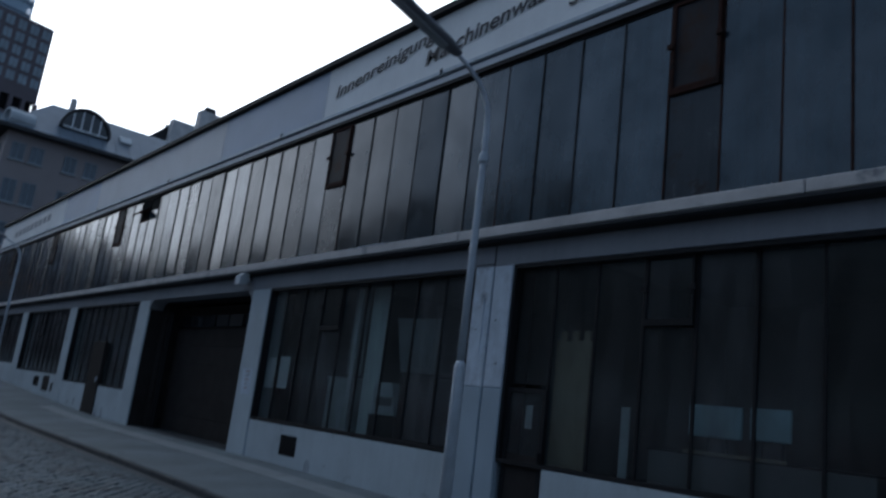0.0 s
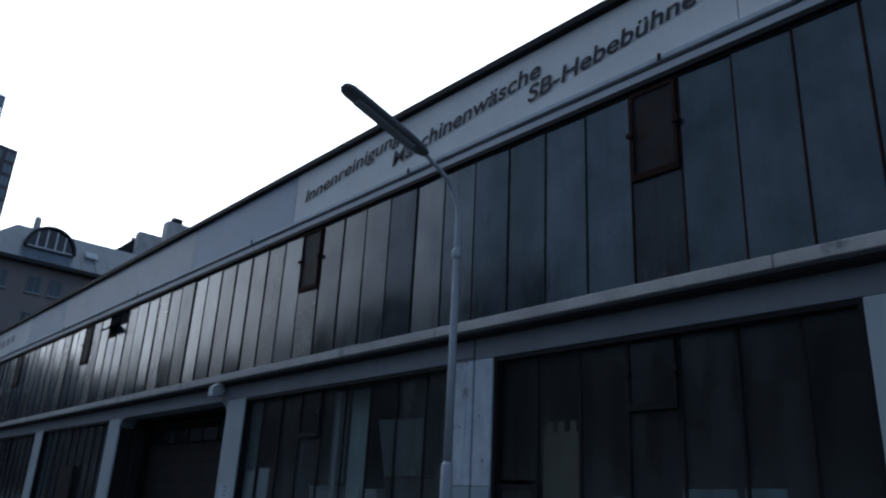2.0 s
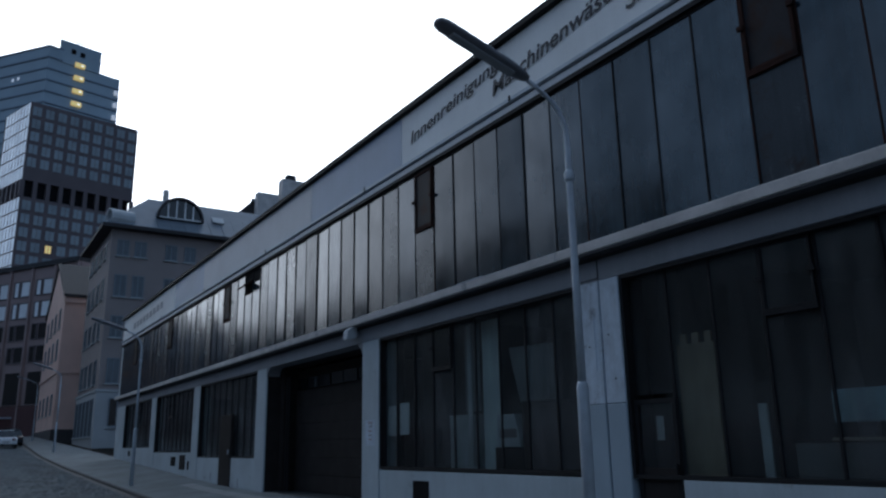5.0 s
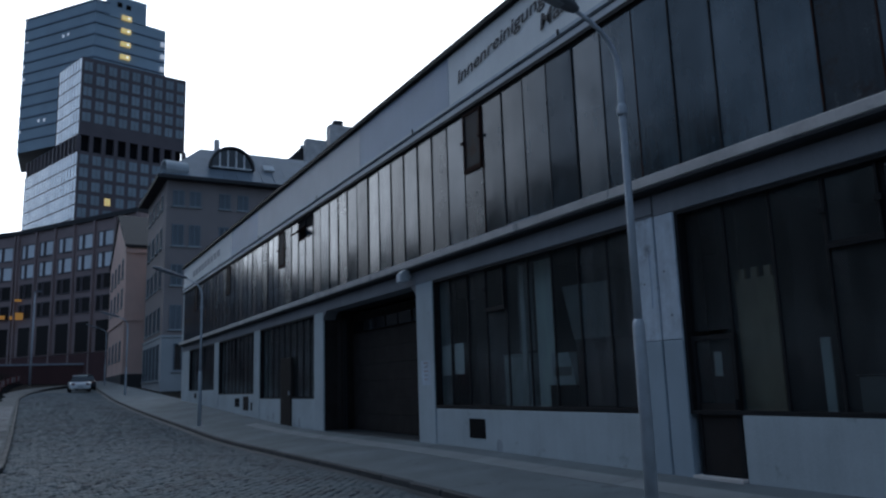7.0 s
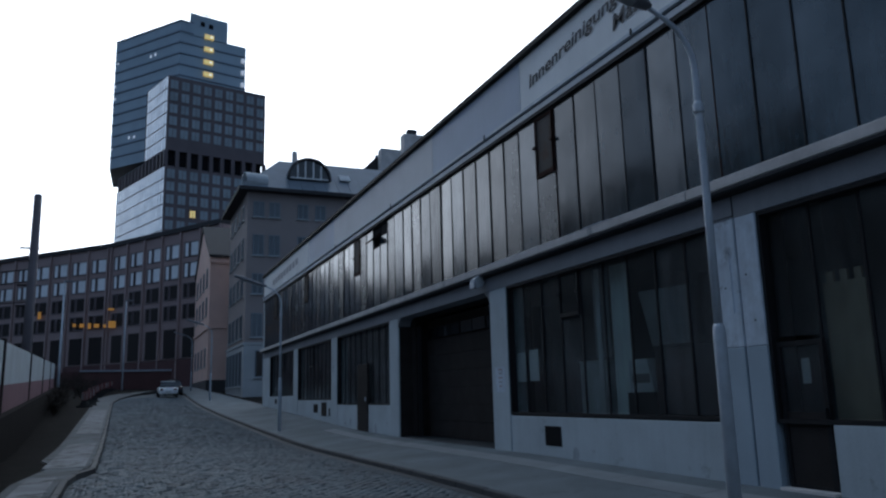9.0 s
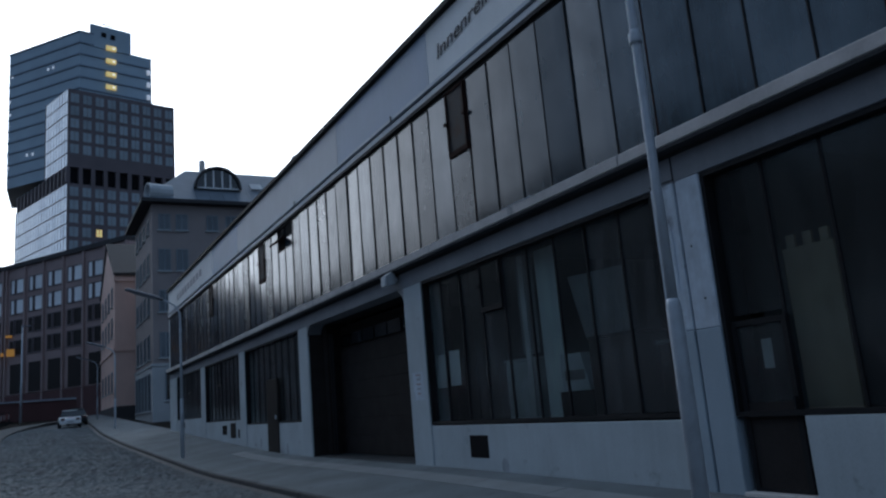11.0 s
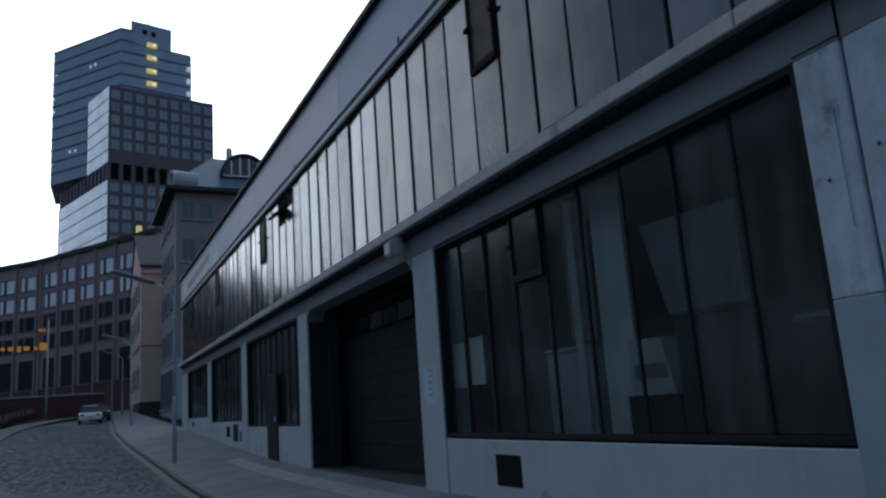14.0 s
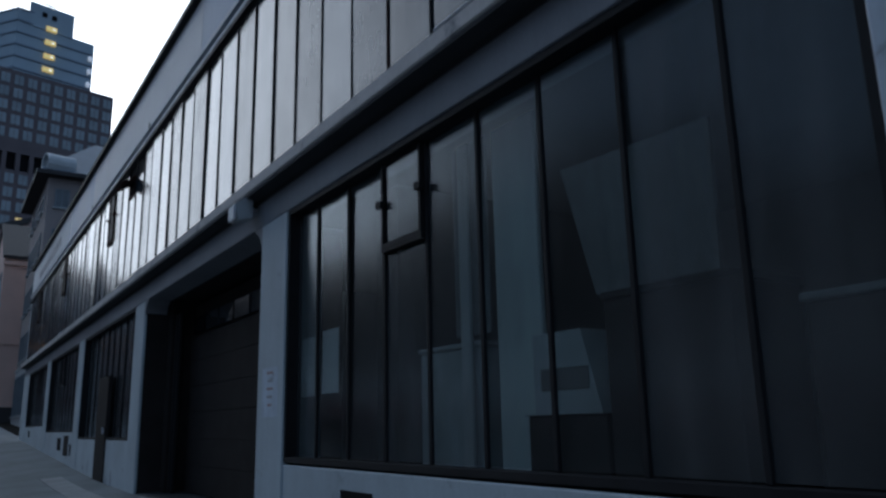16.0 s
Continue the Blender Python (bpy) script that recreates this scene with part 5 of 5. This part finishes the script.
for (x, y, h) in ((0.85, 98.0, 13.6), (-4.35, 75.0, 12.4)):
    fl = thing("lamp_post", pose(x, y, rise(y) - 0.2), "tall thin pale grey lamp post", "lamp post", "far lamp posts")
    bm = bmesh.new()
    turned(bm, [(0.13, 0), (0.1, 4), (0.07, h - rise(y))], Matrix.Translation((x, y, rise(y) - 0.2)), 8)
    part("pole", bm, M_GALV, fl, smooth=True)
    part("lamp_head", boxed(x - 0.05, x + 0.8, y - 0.12, y + 0.12, h - 0.35, h - 0.2, 0.03), M_LAMP, fl)
solid("end_wall_coping", boxed(-4.0, 6.6, 104.35, 105.2, 5.21, 5.42), M_SCAR, "pale coping on the low wall", "wall")
def street_barrier(m):
    """A red and white roadworks board on two posts with weighted feet."""
    b = thing("street_barrier", m, "dull red and white roadworks barrier on dark feet", "barrier", "barriers along the bend")
    part("board", boxed(-0.02, 0.02, -0.95, 0.95, 0.45, 1.0, 0.006), M_REDBOARD, b, "dull red board", local=True)
    for y in (-0.72, 0.1, 0.72):
        part("white_field", boxed(-0.028, 0.028, y - 0.16, y + 0.16, 0.48, 0.97), M_DULLWHITE, b, "dirty white field", local=True)
    for y in (-0.8, 0.8):
        part("post", boxed(-0.025, 0.025, y - 0.025, y + 0.025, 0.08, 1.15, 0.004), M_STEEL, b, local=True)
        part("foot", boxed(-0.35, 0.35, y - 0.12, y + 0.12, 0.0, 0.1, 0.01), M_RUBBER, b, local=True)
for k in range(17):
    y = 56.0 + 2.75 * k
    x = -1.42 + max(y - 70, 0) ** 2 * 0.0012 + rnd.uniform(-0.12, 0.12)
    street_barrier(pose(x, y, rise(y) + 0.005, 0, 0, 14 + rnd.uniform(-14, 12)))
solid("end_wall", boxed(-14, 6.6, 104.5, 105.1, 2.5, 5.2), M_BLOCKRED, "low red-brown wall where the street turns", "wall")

# ---- unseen plain blocks that close the street, added to darken window reflections ----
def plain_house(x, y0, y1, z, ridge):
    """A plain gabled house whose eaves run along the street."""
    bm = bmesh.new()
    prism(bm, [(x - 11, -1), (x, -1), (x, z), (x - 5.5, ridge), (x - 11, z)], 1, y0, y1)
    solid("neighbour_house", bm, M_FAR, "unseen plain house added to darken window reflections", "building")
for k in range(11):
    y0 = -34 + k * 14.0
    plain_house(-17.5 - 1.2 * (k % 3), y0, y0 + 13.9, 10.6 + 0.6 * ((k * 5) % 4) + (5.0 if k > 4 else 0), 14.0 + 0.7 * ((k * 7) % 4) + (5.0 if k > 4 else 0))
solid("neighbour_house", boxed(-30, 30, -60, -46, -1, 15), M_FAR, "unseen plain block added to close the street behind", "building")

# ---- shrubs by the retaining wall and where the street turns ----
def shrub(name, x, y, z, r, h, seed, label):
    """Bare stems with many small dry leaves, uneven and open."""
    rs = random.Random(seed)
    t = thing(name, pose(x, y, z), label, "shrub", "dry shrubs by the fence")
    bm = bmesh.new()
    tips = []
    for k in range(9):
        a, lean = rs.uniform(0, 6.28), rs.uniform(0.2, 1.0)
        top = Vector((r * lean * math.cos(a), r * lean * math.sin(a), h * rs.uniform(0.6, 1.0)))
        mid = top * 0.5 + Vector((rs.uniform(-0.1, 0.1), rs.uniform(-0.1, 0.1), 0.1 * h))
        tube(bm, [(0, 0, -0.1), tuple(mid), tuple(top)], [0.02, 0.013, 0.005], 5)
        tips += [mid, top, (mid + top) / 2]
    part("stem", bm, M_TWIG, t, local=True)
    verts, faces = [], []
    for k in range(420):
        c = rs.choice(tips) + Vector((rs.gauss(0, 0.2), rs.gauss(0, 0.2), rs.gauss(0, 0.2))) * r
        c.z = max(c.z, 0.02)
        u = Vector((rs.gauss(0, 1), rs.gauss(0, 1), rs.gauss(0, 1))).normalized() * 0.05
        v = u.cross(Vector((rs.gauss(0, 1), rs.gauss(0, 1), rs.gauss(0, 1)))).normalized() * 0.03
        b = len(verts)
        verts += [tuple(c - u), tuple(c + v), tuple(c + u), tuple(c - v)]
        faces.append((b, b + 1, b + 2, b + 3))
    me = bpy.data.meshes.new("foliage")
    me.from_pydata(verts, [], faces)
    me.materials.append(M_LEAF)
    f = new("foliage", me)
    f.parent = t
    return t
for k in range(36, 60):
    y = 12 + k * 1.0 + rnd.uniform(-0.4, 0.4)
    shrub("shrub", fence_x(y) + rnd.uniform(0.1, 0.35) + (0.25 if y > 30 else 0), y, rise(y) - 0.02, rnd.uniform(0.4, 0.6), rnd.uniform(0.7, 1.25), k, "low dry brown shrub at the foot of the retaining wall")
for k in range(16):
    y = rnd.uniform(72, 101)
    shrub("shrub", rnd.uniform(-8.0, -1.2) + (0 if y < 95 else 0.4), y, rise(y) - 0.15, rnd.uniform(0.8, 1.4), rnd.uniform(1.2, 2.4), 100 + k, "dry brown shrub beyond the end of the fence")

# ---- kerb stones ----
# Gutter strip paints the dark line of the kerb's shade and damp.
part("gutter", ribbon(lambda y: kerb_x(y) - 0.40, lambda y: kerb_x(y) - 0.13, -0.098, [y for y in YS if 2 <= y <= 104], 1), M_DAMPSHADE, road, "dark gutter strip of damp and kerb shade")
kerb = mesh_of("kerb_stone", boxed(-0.15, -0.024, 0.006, 1.194, -0.25, 0.006, 0.018), M_KERB)
kerb_left = mesh_of("kerb_stone", boxed(0.024, 0.15, 0.006, 1.194, -0.25, 0.006, 0.018), M_KERB)
for k in range(80):
    y = 2.0 + 1.2 * k
    tilt = math.degrees(math.atan2(rise(y + 1.2) - rise(y), 1.2))
    piece("kerb_stone", kerb, pavement, pose(kerb_x(y) + rnd.uniform(-0.006, 0.006), y, rise(y) + fall(kerb_x(y)) + rnd.uniform(-0.008, 0.004), tilt, 0, -math.degrees(math.atan2(kerb_x(y + 1.2) - kerb_x(y), 1.2))))
    piece("kerb_stone", kerb_left, pavement_l, pose(lkerb_x(y) + rnd.uniform(-0.01, 0.01), y, rise(y) + rnd.uniform(-0.01, 0.004), tilt, 0, -math.degrees(math.atan2(lkerb_x(y + 1.2) - lkerb_x(y), 1.2))))
# paler slabs in the left pavement; by the wall, slabs painting a lit streak
for k in range(12):
    y0 = 5.0 + 2.2 * k
    part("paving_slab", slab(lambda y: X0 - 1.05, lambda y: X0 - 0.55, 0.012, [y0, y0 + 1.09, y0 + 2.18], 0.06, 1), M_STRIP, pavement, "pavement slab coloured for the pale lit streak")

for y0, y1 in ((12.6, 14.8), (14.82, 16.9), (19.2, 22.2), (22.22, 25.2), (25.22, 28.8), (33.4, 37.6), (37.62, 42.0), (42.02, 47.0), (47.02, 52.0)):
    part("paving_slab", along(y0, y1, lambda y: lkerb_x(y) - 0.08, 0.84 if y0 > 18 else 0.5, lambda y: rise(y) - 0.05, lambda y: rise(y) + 0.010), M_PALESLAB, pavement_l, "pale worn concrete slab")

# ---- granite setts of the road ----
SW, SL = 0.19, 0.145
def sett_shape(w, l, h, jx, jy):
    """Corners of a dressed stone with a smaller top."""
    a, b = w / 2, l / 2
    c, d = a - 0.02, b - 0.018
    return [(-a, -b, 0), (a, -b, 0), (a, b, 0), (-a, b, 0), (-a, -b, h - 0.014), (a, -b, h - 0.014), (a, b, h - 0.014), (-a, b, h - 0.014), (-c + jx, -d, h), (c, -d + jy, h), (c + jx, d, h), (-c, d - jy, h)]
SETT_FACES = [(0, 1, 5, 4), (1, 2, 6, 5), (2, 3, 7, 6), (3, 0, 4, 7), (4, 5, 9, 8), (5, 6, 10, 9), (6, 7, 11, 10), (7, 4, 8, 11), (8, 9, 10, 11)]
setts = []
for k in range(6):
    me = bpy.data.meshes.new("sett")
    me.from_pydata(sett_shape(SW * rnd.uniform(0.84, 0.93), SL * rnd.uniform(0.82, 0.92), 0.055, rnd.uniform(-0.008, 0.008), rnd.uniform(-0.008, 0.008)), [], SETT_FACES)
    me.materials.append(M_SETT)
    setts.append(me)
verts, faces = [], []
row, y = 0, 3.0
while y < 76:
    n = int((kerb_x(y) - lkerb_x(y) - 0.3) / SW)
    for c in range(n):
        x = lkerb_x(y) + 0.22 + SW * (c + 0.5 * (row % 2)) + rnd.uniform(-0.03, 0.03)
        z = rise(y) - 0.165 + rnd.uniform(-0.006, 0.006) + 0.035 * (1 - ((x - 3.2) / 3.2) ** 2) + fall(x)
        if 9.2 < y < 10.8 and 1.2 < x < 5.5 and len(road.children) < 280:
            piece("sett", setts[rnd.randrange(6)], road, pose(x, y, z, rnd.gauss(0, 1.2), rnd.gauss(0, 1.2), rnd.gauss(0, 2)))
            continue
        base = len(verts)
        ang, tx, ty, dy = rnd.gauss(0, 0.07), rnd.gauss(0, 0.035), rnd.gauss(0, 0.035), rnd.uniform(-0.02, 0.02)
        for p in sett_shape(SW * rnd.uniform(0.84, 0.93), SL * rnd.uniform(0.82, 0.92), 0.055, rnd.uniform(-0.008, 0.008), rnd.uniform(-0.008, 0.008)):
            verts.append((x + p[0] - ang * p[1], y + dy + p[1] + ang * p[0], z + p[2] + tx * p[0] + ty * p[1]))
        faces += [tuple(base + i for i in f) for f in SETT_FACES]
    row += 1
    y += SL
me = bpy.data.meshes.new("sett_paving")
me.from_pydata(verts, [], faces)
me.materials.append(M_SETTS)
rest = new("sett_paving", me)
rest.parent = road
rest["kind"] = "stuff"
